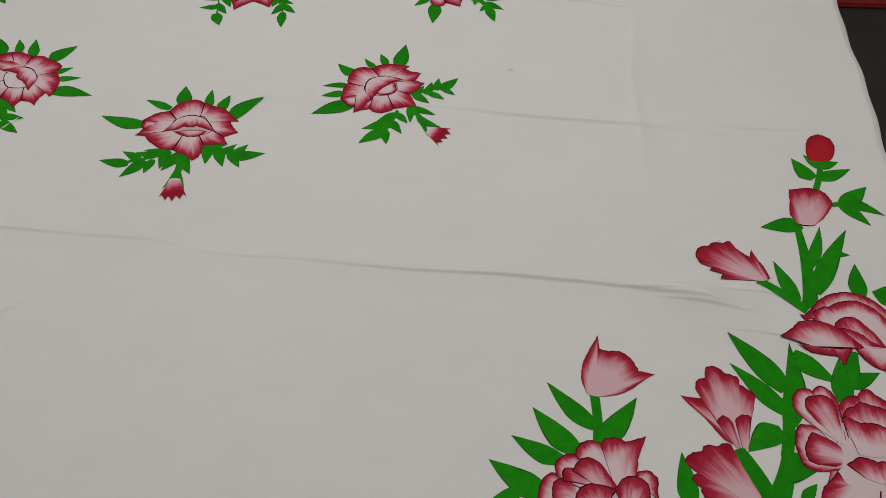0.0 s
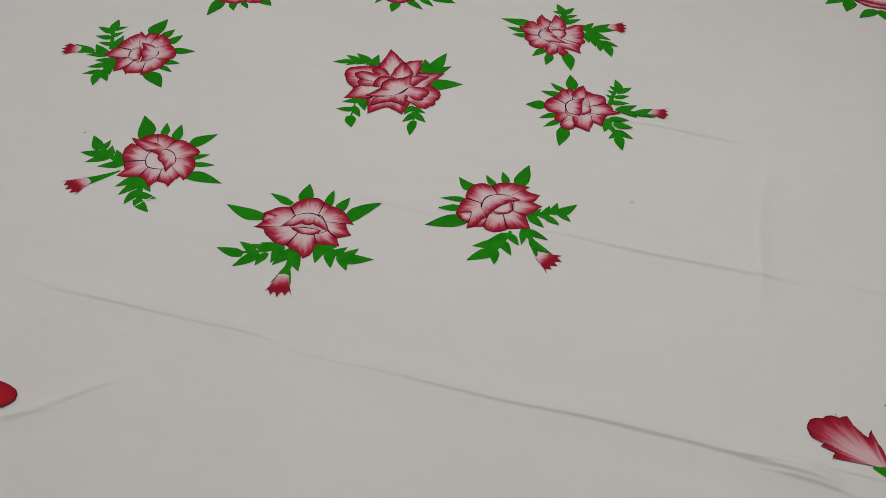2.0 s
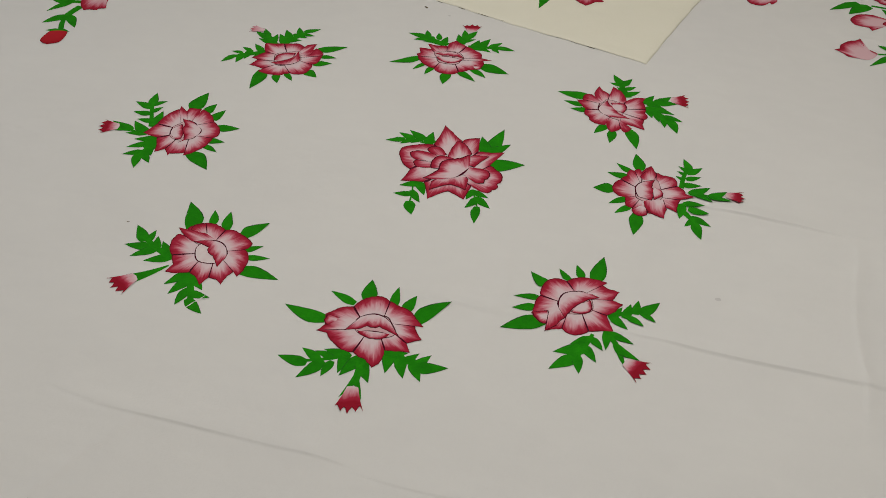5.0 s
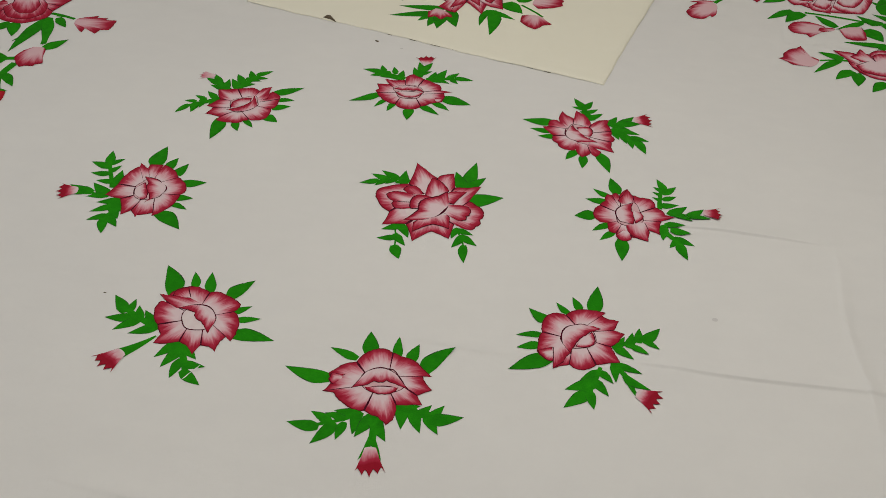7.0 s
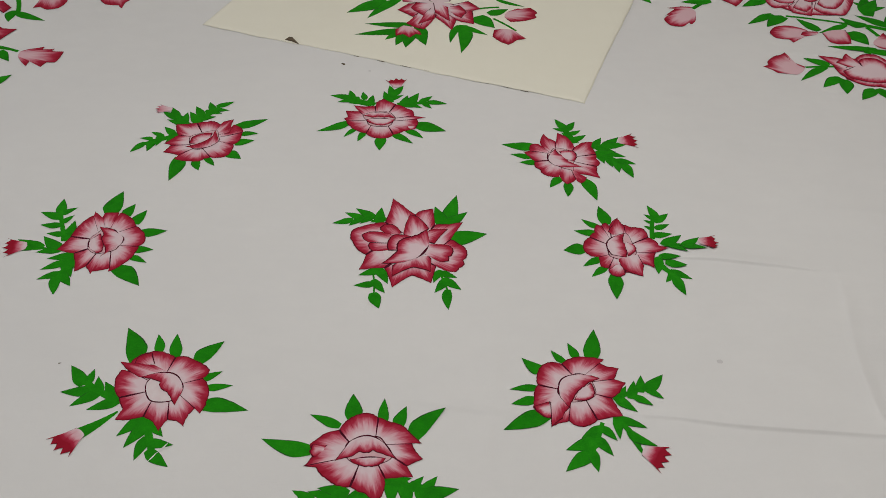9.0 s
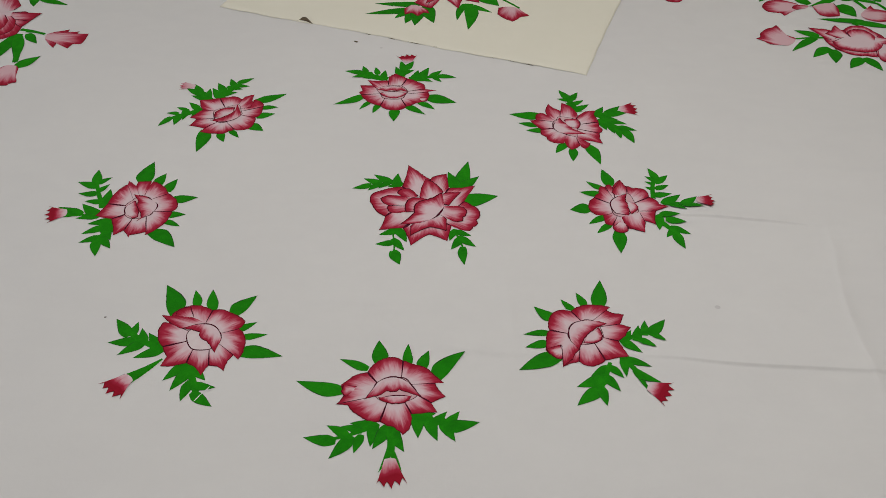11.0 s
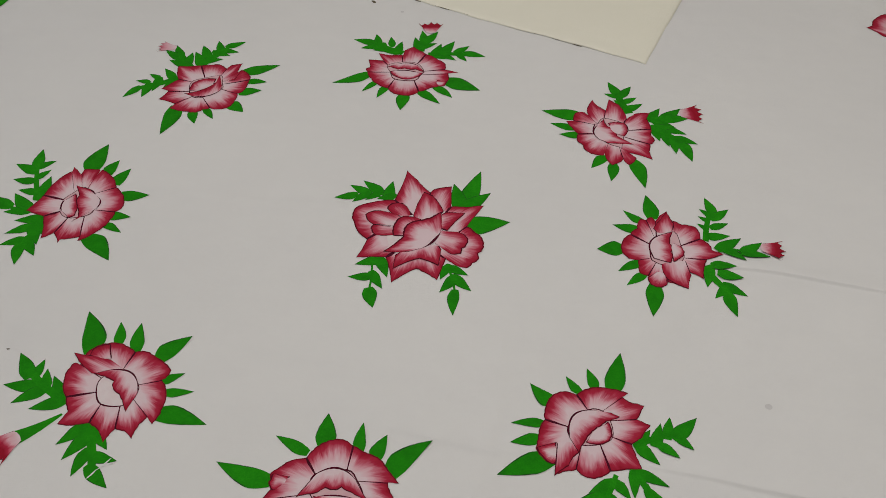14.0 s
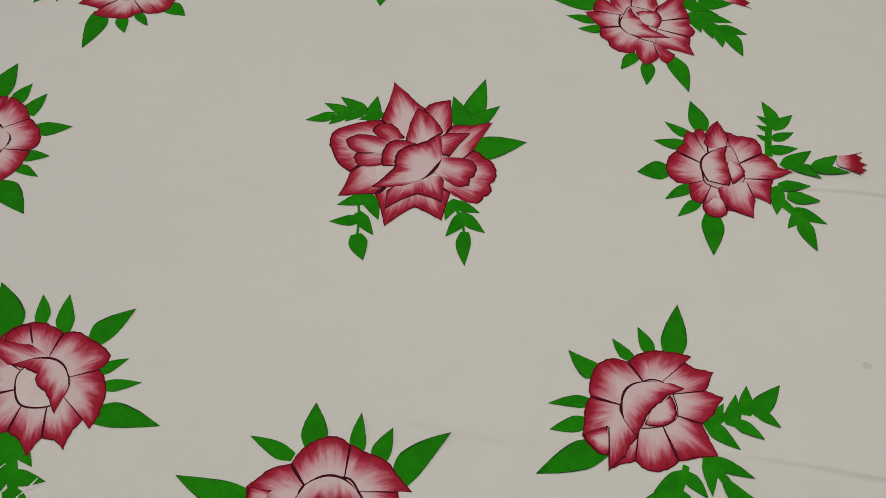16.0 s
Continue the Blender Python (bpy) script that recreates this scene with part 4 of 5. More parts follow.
leaves(f, (-7, 69, -4, 133, 20, 12), (23, 64, 26, 97, 15, 4), (43, 43, 50, 80, 16, 4), (56, 23, 97, 25, 7, 15), (50, -27, 84, -24, 10, 7), (49, -46, 80, -56, 11, 2), (33, -74, 81, -111, 20, 9))
leaflets(f, (-98, 73, -103, 110), (-92, 68, -71, 85), (-98, 58, -132, 72), (-85, 45, -71, 64), (-92, 37, -122, 38), (-78, 13, -105, 16), (-68, 5, -66, 50), (-73, -23, -107, 9), (-73, -26, -108, -32), (-107, -17, -147, 0), (-115, -19, -137, -28))
leaflets(f, (-43, -42, -84, -48), (-57, -58, -87, -75), (-51, -58, -32, -92), (-55, -85, -85, -98), (-52, -85, -27, -113), (-56, -98, -48, -132), (-42, -40, -33, -72))
stems(f, (-69, 3, -98, 78, 9, 6), (-76, -26, -126, -14, 6, 6), (-42, -40, -55, -103, 15, 10))
carnation(f, (-131, -17, -164, -23, 40))
finish(f)
f = motif(bedsheet, "painted_tulip", 0.543, -0.865, "pink and crimson tulip painted on white cotton")
petals(f, (-35, -36, -18, -40, -39, -21, 5, -37, 1, 4, -23, 30, 2, -9, 52, -2, -10, 31, -4, 2, 27, 12, 20, 25, 10, 33, 6, 12, 35, -3, 4, 55, -8, -3, 25, -28, 4, -3, -39, 0), band=42)
finish(f)
f = motif(bedsheet, "painted_rose", 0.507, -1.017, "large crimson and white rose painted in the sheet's corner spray")
petals(f, (-28, -13, 45, -13, -46, -6, 0, -64, -47, 0, -50, -98, 0, 30, -99, 0, 61, -34, 0), (-36, -27, -37, -8, -74, -27, 6, -68, -3, 10, -57, 9, 10, -46, 8, 0), (-18, -13, -15, 8, -48, 5, 8, -49, 22, 10, -37, 32, 8, -22, 34, 0), (19, -12, 24, 1, -24, 31, 8, -19, 44, 10, -6, 52, 8, 6, 49, 6, 17, 34, 0), band=19)
petals(f, (44, -15, 45, -1, 45, 9, 8, 60, 12, 10, 69, 1, 10, 66, -12, 5, 65, -27, 0), band=19)
petals(f, (17, -12, 44, 1, 8, 46, 6, 16, 54, 8, 27, 55, 8, 38, 49, 0, 65, 56, -4, 51, 31, 2, 46, 9, 0), band=38)
petals(f, (-29, -27, -28, -10, -55, -30, 6, -55, -6, 10, -48, 2, 8, -35, 1, 0), (-4, -8, -6, 4, -43, -1, 6, -40, 14, 10, -31, 16, 8, -16, 9, 0), (-1, -9, 17, -13, -30, 11, 6, -19, 26, 8, -7, 29, 8, 7, 18, 0, 20, -8, 0), (-17, -30, 10, -24, -32, -27, 6, -24, -10, 10, -8, -4, 4, 20, -12, 0), (22, -34, 41, -34, 17, -15, 6, 25, -1, 10, 41, 5, 10, 56, -4, 8, 55, -27, 0), band=38)
finish(f)
f = motif(bedsheet, "painted_tulip", 0.679, -0.927, "crimson and white tulip painted on white cotton")
petals(f, (3, -48, 0, -27, -11, -39, 2, -29, -9, 2, -54, 24, -3, -28, 20, 0), (-2, -45, 13, -49, -17, -12, 2, -24, 12, 4, -32, 31, 6, -30, 44, 12, -17, 49, 0, -14, 64, 12, -2, 67, 12, 10, 57, 0, 25, 52, 15, 25, 41, 0, 41, 28, 12, 40, 19, 0, 24, -21, 0), (0, -49, 5, -49, -16, -15, 10, -6, -4, 12, 4, -15, 0), (7, -49, 15, -49, 7, -12, 12, 19, -3, 12, 29, -7, 0), band=58)
finish(f)
f = motif(bedsheet, "painted_tulip", 0.648, -1.010, "crimson and white tulip painted on white cotton")
petals(f, (43, -32, 23, -40, -24, 1, 8, -32, -5, 10, -23, -17, 10, -22, -28, 0, -10, -40, 0), (25, -34, 46, -28, -24, 2, 6, -36, 15, 12, -27, 26, 10, -13, 29, 0, -9, 36, 12, 7, 36, 0, 12, 39, 10, 25, 39, 0, 34, 4, 0), band=75)
finish(f)
f = motif(bedsheet, "painted_rose", 0.820, -0.963, "large crimson and white rose painted in the sheet's corner spray")
petals(f, (3, 29, 90, 14, -33, -39, 0, -59, -88, 0, -42, -128, 0, 49, -129, 0, 98, -2, 0), (-20, -61, 18, -68, -26, -42, -3, -49, -62, 4, -59, -82, 5, -61, -128, 5, -8, -141, 0), band=38)
petals(f, (-11, -18, -17, -36, -35, 17, 4, -54, 20, 8, -65, 2, 6, -68, -21, 6, -64, -38, 8, -51, -43, 3, -25, -42, 0), band=19)
petals(f, (-12, -11, -19, -35, -16, -6, 3, -30, 4, 3, -41, 9, 8, -51, -2, 8, -58, -17, 6, -57, -30, 6, -44, -35, 3, -26, -37, 0), band=38)
petals(f, (-9, -8, -3, -2, -39, 20, 4, -54, 37, 6, -54, 55, 10, -39, 71, 10, -24, 68, 8, -10, 75, 8, 1, 64, 6, 5, 49, 2, 0, 25, 0, -2, 0, 0), band=19)
petals(f, (-13, 0, -4, 6, -31, 23, 4, -40, 41, 4, -37, 55, 10, -23, 61, 8, -8, 60, 8, 0, 47, 4, -3, 21, 0), band=38)
petals(f, (1, 2, 72, 2, 2, 44, 6, 18, 59, 8, 33, 60, 3, 38, 68, 10, 50, 70, 8, 57, 61, 3, 74, 47, 6, 86, 22, 0), (15, 2, 72, 2, 2, 28, 6, 12, 42, 10, 22, 44, 4, 31, 51, 10, 45, 47, 5, 64, 40, 6, 79, 22, 0), (7, -21, 64, -17, 1, 28, 2, 7, 32, 0, 23, 21, 5, 42, 21, 6, 60, 10, 6, 72, -6, 0), (4, -51, 49, -59, -13, -34, 0, 5, -24, 6, 16, -26, 6, 26, -31, 4, 42, -30, 4, 60, -46, 0), band=38)
finish(f)
f = motif(bedsheet, "painted_tulip", 0.890, -0.571, "crimson bud with a pale centre painted on white cotton")
petals(f, (-28, -38, -4, -40, -35, -19, 4, -27, 11, 4, -22, 34, 0, -7, 36, 8, 18, 38, 12, 34, 27, 8, 37, 2, 0, 21, -18, 4, 8, -30, 0), band=62, bow=0.1, root=True)
finish(f)
f = motif(bedsheet, "painted_tulip", 0.740, -0.682, "crimson tulip painted lying sideways on white cotton")
petals(f, (29, -37, 48, -34, -5, -35, 3, -21, -35, 0, -16, -24, 0, -33, -18, 0, -26, -11, 0, -41, -7, 6, -46, 8, 12, -37, 26, 10, -24, 29, 0, -16, 35, 12, 0, 34, 10, 11, 39, 0, 15, 27, -3, 32, 9, 0, 38, 23, -2, 47, -6, 3, 50, -32, 0), band=80)
finish(f)
f = motif(bedsheet, "painted_bud", 0.946, -0.444, "plain red round bud painted on white cotton")
red_cap(f, (-27, -26, 6, -28, -27, -10, 4, -16, 22, 6, 5, 32, 6, 22, 23, 6, 25, 6, 4, 14, -20, 0), band=30)
finish(f)
f = motif(bedsheet, "painted_rose", 0.869, -0.805, "large crimson and white rose painted in the sheet's corner spray")
petals(f, (-7, -29, 62, -29, -51, 25, 0, -29, 46, 4, -14, 58, 6, 10, 68, 6, 34, 69, 6, 58, 57, 6, 75, 28, 6, 85, -9, 0), (-19, -21, 62, -29, -41, 8, 5, -33, 35, 8, -8, 44, 3, 8, 52, 5, 33, 55, 6, 55, 42, 6, 73, 0, 0), (14, -26, 69, -32, 3, -28, 2, 17, -50, 3, 34, -61, 3, 58, -79, 0), band=24)
petals(f, (4, -20, 48, -25, -13, 9, 8, 0, 23, 10, 20, 27, 8, 31, 13, 4, 45, -23, 0), (-1, -13, 41, -24, -14, 6, 0, 2, 6, 4, 18, -3, 4, 29, -16, 0, 45, -25, 0), (-37, 22, -35, 32, -50, 20, 0, -54, 30, -3, -44, 27, 0, -33, 39, 0), band=40)
petals(f, (-51, -25, -6, -27, -73, -18, 0, -58, -32, 2, -23, -38, 0, -17, -53, -3, 0, -28, 0), (-51, -25, 9, -28, -93, -8, -2, -72, 5, 4, -60, 16, 4, -37, 19, 6, -13, 9, 3, 4, -10, 3, 16, -26, 0), band=40, bow=0.01, root=True)
finish(f)
f = motif(bedsheet, "painted_foliage", 0.769, -0.795, "bright green stems and leaves painted on white cotton")
stems(f, (-252, -106, -257, -176, 12, 12))
leaves(f, (-258, -147, -310, -89, 16, 8), (-253, -170, -199, -111, 12, 16), (-283, -180, -331, -125, 19, 10), (-304, -192, -360, -163, 17, 7), (-329, -237, -389, -194, 16, 15))
leaflets(f, (-358, -237, -387, -243))
stems(f, (-9, -113, -32, -194, 16, 15), (-30, -194, -58, -249, 16, 27), (-91, -183, -68, -247, 22, 26), (63, -107, 75, -77, 16, 8))
leaves(f, (-158, -252, -158, -186, 15, 9), (-17, -141, 17, -28, 8, 21), (-10, -94, -62, -12, 16, 17), (-18, -126, -70, -59, 16, 10), (-28, -165, -77, -186, 8, 24), (21, -47, 65, -90, 13, 16), (75, -87, 126, -72, 8, 15), (-27, -194, 0, -211, 12, 31), (-26, -247, -5, -227, 7, 7))
leaflets(f, (66, -107, 78, -50), (78, -87, 106, -36))
stems(f, (169, 325, 140, 256, 9, 10), (156, 227, 175, 229, 9, 9), (90, 184, 65, 32, 10, 23), (3, 77, 59, 26, 13, 14))
leaves(f, (149, 290, 122, 328, 23, 5), (156, 288, 212, 306, 8, 14), (173, 226, 224, 267, 12, 16), (177, 222, 232, 205, 19, 3), (172, 224, 203, 184, 11, 10), (94, 184, 34, 180, 11, 17), (82, 66, 163, 178, 9, 18), (86, 108, 124, 183, 8, 10), (49, 48, 36, 115, 13, 9), (142, 55, 153, 111, 12, 13), (183, 45, 162, 62, 13, 26))
leaflets(f, (160, 312, 144, 337), (164, 312, 198, 322), (128, 130, 152, 127))
finish(f)
f = motif(bedsheet, "painted_tulip", 0.824, 0.621, "pink and crimson tulip painted on white cotton")
petals(f, (17, -48, 46, -15, -21, -40, 3, -31, -26, 0, -47, -13, 0, -34, -5, 0, -32, 8, 4, -10, 32, 6, 6, 37, 0, 19, 49, 0, 17, 28, -4, 26, 5, 4, 47, -12, 0), band=42)
finish(f)
f = motif(bedsheet, "painted_rose", 1.018, 0.588, "large crimson and white rose painted in the sheet's corner spray")
petals(f, (-35, 30, 49, 22, -74, 11, 0, -72, -34, 0, -41, -60, 0, 14, -68, 0, 55, -32, 0, 65, 4, 0), (-57, -7, 20, -42, -81, 29, 3, -80, -7, 6, -67, -34, 6, -45, -58, 8, -11, -64, 8, 14, -70, 0), (-60, 11, -53, 30, -77, 16, 3, -84, 34, 3, -103, 67, -2, -68, 60, 2, -46, 51, 0), (-30, 19, -19, 35, -48, 19, 0, -71, 39, 6, -52, 53, 4, -35, 77, -3, -30, 56, 4, -12, 47, 0), band=33, pen=2.9)
petals(f, (-18, 26, 58, 8, -22, 54, 6, 2, 73, 6, 30, 73, 6, 47, 50, 6, 64, 24, 0), (-16, 19, 35, 8, -18, 44, 8, 3, 57, 6, 27, 54, 8, 41, 36, 8, 42, 20, 0), (40, -1, 44, 20, 53, -15, 0, 68, -1, -2, 104, 13, -2, 63, 20, 2, 53, 31, 0), (28, -33, 46, -10, 58, -37, 0, 87, -48, -2, 66, -5, 0), band=33, pen=2.9)
petals(f, (28, -33, 58, -37, 14, -72, 8, 17, -89, 10, 29, -92, 10, 43, -68, 8, 57, -54, 6, 56, -41, 0), (-33, 23, 48, -6, -68, 2, 6, -64, -25, 8, -46, -38, 6, -22, -47, 8, -1, -49, 6, 22, -42, 6, 46, -15, 0), band=33, pen=2.9)
finish(f)
f = motif(bedsheet, "painted_tulip", 0.906, 0.762, "pink and crimson tulip painted lying sideways on white cotton")
petals(f, (15, -11, 28, 14, -9, -24, 3, -26, -43, -2, -31, -28, 3, -60, -22, 6, -68, 2, 8, -43, 37, 6, -7, 43, 5, 26, 22, 0), (41, -3, 51, 10, 15, -12, 6, 5, -4, 6, 15, 12, 6, 47, 12, 0), band=46)
finish(f)
f = motif(bedsheet, "painted_tulip", 0.994, 0.745, "pink and crimson tulip painted on white cotton")
petals(f, (-29, 24, 32, 39, -28, 4, 5, -25, -21, 6, -9, -31, 5, 23, -27, 0, 33, 10, 0), band=46)
finish(f)
f = motif(bedsheet, "painted_tulip", 1.111, 0.728, "pink and crimson tulip painted lying sideways on white cotton")
petals(f, (-42, -13, -32, 8, -36, -27, 4, -13, -40, 5, 27, -36, 4, 35, -21, 6, 47, 4, 6, 23, 21, 4, 4, 27, 0, 3, 46, -2, -16, 26, 0), band=46)
finish(f)
f = motif(bedsheet, "painted_tulip", 0.644, 0.847, "pink and crimson tulip painted on white cotton")
petals(f, (42, 20, 33, 45, 32, -21, 6, 16, -42, 0, 13, -33, 0, -2, -51, 8, -21, -53, 8, -36, -46, 6, -44, -17, 8, -24, 8, 0, -37, 3, 0, -6, 39, 2, -24, 44, 0, 11, 52, 3, 41, 48, 0), band=50)
finish(f)
f = motif(bedsheet, "painted_rose", 0.981, 0.941, "large crimson and white rose painted in the sheet's corner spray")
petals(f, (-22, 97, 101, 115, -84, 54, 5, -104, -15, 8, -72, -45, 6, -36, -68, 4, -4, -79, 4, 66, -79, 6, 131, 18, 0), (-25, 29, -11, 81, -56, -37, 5, -93, -45, 8, -104, -15, 8, -88, 37, 8, -66, 82, 0), (-10, 31, -8, 65, -37, -18, 4, -69, -18, 8, -85, 4, 8, -71, 47, 8, -44, 68, 0), (-19, -3, 19, 3, -55, -32, 6, -53, -68, 6, -31, -77, 3, -11, -85, -2, 5, -47, 0), (-13, 6, 21, 11, -44, -38, 6, -33, -55, 6, -17, -63, 3, 3, -39, 0), (55, 57, 119, 100, 5, -47, 3, 16, -69, 4, 44, -80, 6, 72, -81, 6, 123, 17, 0), (67, 59, 114, 82, 23, -21, 4, 34, -43, 6, 61, -47, 6, 105, 15, 0), (15, 68, 45, 72, -2, 32, 6, -3, -4, 10, 11, -11, 10, 35, 5, 8, 58, 66, 0), band=32, pen=2.9)
finish(f)
f = motif(bedsheet, "painted_tulip", 0.795, 0.966, "pink and crimson tulip painted on white cotton")
petals(f, (43, 53, -15, 45, 40, -1, 5, -1, -65, -2, -13, -46, 5, -33, -22, 6, -22, 33, 0), band=60)
finish(f)
f = motif(bedsheet, "painted_tulip", 0.752, 0.981, "pink and crimson tulip painted on white cotton")
petals(f, (-16, 23, 23, 29, -27, -11, 8, 0, -38, 8, 19, -4, 0), band=55)
finish(f)
f = motif(bedsheet, "painted_foliage", 0.977, 0.748, "bright green stems and leaves painted on white cotton")
leaflets(f, (-417, 229, -390, 167))
stems(f, (-294, 139, -248, 182, 11, 11))
leaves(f, (-103, 196, -168, 154, 18, 15), (136, 118, 167, 224, 19, 19))
leaflets(f, (-252, 181, -317, 175), (147, 160, 120, 190), (143, 149, 196, 161), (139, 139, 188, 203))
stems(f, (-106, -142, -38, -138, 7, 8), (56, -82, 79, -48, 16, 17), (-72, 108, 67, 65, 9, 9), (59, 70, 156, 40, 16, 15), (106, 50, 119, 8, 11, 11), (156, 40, 172, -6, 10, 10))
leaves(f, (-61, -145, -136, -202, 6, 15), (-52, -131, -99, -103, 10, 14), (-44, -194, -96, -230, 6, 21), (-43, -198, -53, -256, 22, 8), (16, -241, -29, -278, 7, 20), (20, -237, 41, -291, 17, 10), (82, -52, -23, -44, 22, 5), (69, -72, 149, -97, 19, 13))
leaves(f, (57, 23, 79, -35, 26, 23), (-16, 37, -51, 95, 17, 12), (55, 59, -21, 21, 9, 11), (165, 51, 188, 127, 11, 13), (109, 71, 56, 102, 33, -6), (-76, 94, -137, 47, 5, 30), (-106, 110, -180, 60, 7, 18), (159, 61, 100, 114, 16, 17))
finish(f)
f = motif(bedsheet, "painted_bud", -0.927, 0.290, "plain red round bud painted on white cotton")
red_cap(f, (-20, 22, 18, 29, -23, -2, 5, -18, -24, 8, 2, -34, 6, 23, -18, 6, 19, 26, 0), band=30)
finish(f)
f = motif(bedsheet, "painted_tulip", -0.910, 0.461, "crimson bud with a pale top painted on white cotton")
petals(f, (-14, 50, 12, 48, -29, 33, 3, -38, 4, 6, -24, -24, 6, -11, -39, 0, 0, -33, 4, 17, -33, 0, 18, -26, 0, 32, -20, 3, 23, 5, 0, 18, 40, 0), band=60)
finish(f)
f = motif(bedsheet, "painted_tulip", -0.824, 0.626, "crimson tulip painted lying sideways on white cotton")
petals(f, (-46, -4, -49, 24, -35, -20, 3, -17, -41, -2, -16, -21, 2, -1, -26, 0, 16, -45, -2, 22, -25, 2, 40, -25, 4, 45, -4, 0, 46, 23, 0, 20, 24, 0, 21, 35, -2, -4, 33, 0, -4, 45, -2, -36, 33, 0), band=75)
finish(f)
f = motif(bedsheet, "painted_rose", -1.013, 0.735, "large crimson and white rose painted in the sheet's corner spray")
petals(f, (-70, -2, 29, 22, -66, -52, 5, -34, -105, 6, 20, -119, 6, 68, -86, 5, 66, -23, 0), (-49, -50, -57, -11, -52, -64, 2, -107, -48, -2, -79, -24, 3, -70, -2, 0), (40, -27, 25, 22, 68, -53, 3, 88, 0, 0, 55, 26, 0), (-70, 18, 26, 32, -96, 15, 8, -114, 119, 8, -51, 151, 8, 35, 54, 0), (-45, -19, 29, 2, -55, -40, 6, -23, -91, 6, 24, -97, 6, 52, -68, 5, 45, -16, 0), (-44, 1, 12, 9, -40, -28, 6, -5, -69, 6, 24, -65, 6, 28, -19, 0), band=75, pen=2.9)
petals(f, (44, -16, 31, 20, 80, -24, 0, 98, 15, -2, 56, 20, 0), (-1, 133, -8, 162, 39, 93, 2, 47, 124, -2, 17, 158, 0), band=75, pen=2.9)
finish(f)
f = motif(bedsheet, "painted_tulip", -0.882, 0.886, "crimson tulip painted on white cotton")
petals(f, (-35, 34, 18, 46, -29, -1, 0, -33, -29, 0, -17, -23, 4, 3, -37, 6, 27, -29, 6, 38, 4, 6, 30, 36, 0), band=70)
finish(f)
f = motif(bedsheet, "painted_tulip", -0.725, 0.900, "crimson tulip painted on white cotton")
petals(f, (-48, 34, 16, 36, -44, 4, 3, -24, -21, 6, 9, -25, 4, 21, -42, -2, 22, -10, 0, 29, 0, 3, 23, 26, 0), band=70)
finish(f)
f = motif(bedsheet, "painted_foliage", -0.945, 0.544, "bright green stems and leaves painted on white cotton")
stems(f, (-27, 375, 4, 286, 11, 11))
leaves(f, (-2, 296, -3, 241, 5, 21), (4, 291, 81, 247, 7, 17), (65, -29, 87, 6, 16, 4))
stems(f, (20, -225, 0, -168, 12, 11), (0, -159, 9, -106, 17, 17), (-20, -90, 0, -87, 13, 13), (4, 102, 37, -18, 17, 13), (18, 119, 64, 108, 8, 7))
leaves(f, (-2, -160, -38, -200, 11, 15), (0, -159, 43, -205, 18, 4), (-20, -86, -70, -53, 13, 5), (-24, -91, -95, -69, 18, 0), (-22, -95, -54, -147, 9, 11), (48, -35, 86, 5, 16, 15), (4, 97, -26, -62, 17, 17), (2, 62, -39, -16, 6, 9), (-77, 69, -114, 24, 14, 16), (-60, 72, -47, 11, 11, 18), (28, 106, 61, 61, 11, 11))
leaflets(f, (10, -223, -13, -230), (14, -222, 40, -224))
leaves(f, (8, 96, 38, -24, 12, 15))
stems(f, (3, 129, 66, 105, 11, 8))
finish(f)
f = motif(bedsheet, "painted_bud", -0.363, -0.824, "plain red round bud painted on white cotton")
red_cap(f, (-33, 15, -10, -19, -11, 25, 5, 19, 16, 10, 27, -1, 8, 16, -15, 5, -9, -19, 0), band=30)
finish(f)
f = motif(bedsheet, "painted_foliage", -0.401, -0.818, "bright green stems and leaves painted on white cotton")
stems(f, (-30, -16, 12, -6, 13, 13))
leaflets(f, (-1, -8, 13, 13), (2, -11, 33, -24), (-24, 17, -9, 39))
finish(f)
f = motif(cream_cloth, "painted_rose", 0.052, 0.854, "crimson and white star-shaped rose painted on cream cotton")
petals(f, (-14, 51, 33, 52, -51, 102, 5, -8, 162, 5, 49, 126, 0), (-32, 40, -14, 51, -83, 49, 4, -89, 96, 4, -51, 112, 0), (-32, 40, 32, 42, -60, 0, 0, -37, -58, 0, -5, -33, 0, 34, -66, 0, 58, -27, 0, 55, 32, 0), (-32, 10, -28, 40, -57, -34, -2, -96, 4, -2, -69, 39, 0), (-23, -9, -37, 0, -41, -95, 3, -74, -66, -2, -56, -34, 0), (-5, -14, -23, -14, -5, -38, 2, -32, -97, -2, -43, -91, 0), band=44, pen=2.9)
petals(f, (22, -8, -3, -19, 46, -48, 0, 34, -98, -2, -4, -36, 0), (36, 2, 35, -27, 86, 1, 0, 87, -67, -2, 57, -56, 0, 46, -48, 0), (34, 32, 36, 2, 77, 55, 2, 107, 13, -2, 85, 1, 0), (-14, 11, -23, 40, -32, -29, 3, -64, 14, -2, -51, 45, 0), (-5, -9, -23, 0, -3, -36, 3, -46, -72, 0, -32, -24, 0), (-9, 41, 23, 21, -5, -11, 0, 30, -56, 0, 27, 21, 0), (32, 22, 34, -8, 55, 32, 3, 72, -7, 0, 58, -37, 0, 44, -27, 0), band=44, pen=2.9)
finish(f)
f = motif(cream_cloth, "painted_tulip", 0.261, 0.845, "crimson tulip painted lying sideways on cream cotton")
petals(f, (-47, -20, -38, 9, -35, -42, 4, 1, -36, 5, 30, -19, 0, 27, -4, 0, 34, 4, 0, 29, 20, 0, 19, 33, 4, -3, 27, 0, -12, 29, 0), band=60)
finish(f)
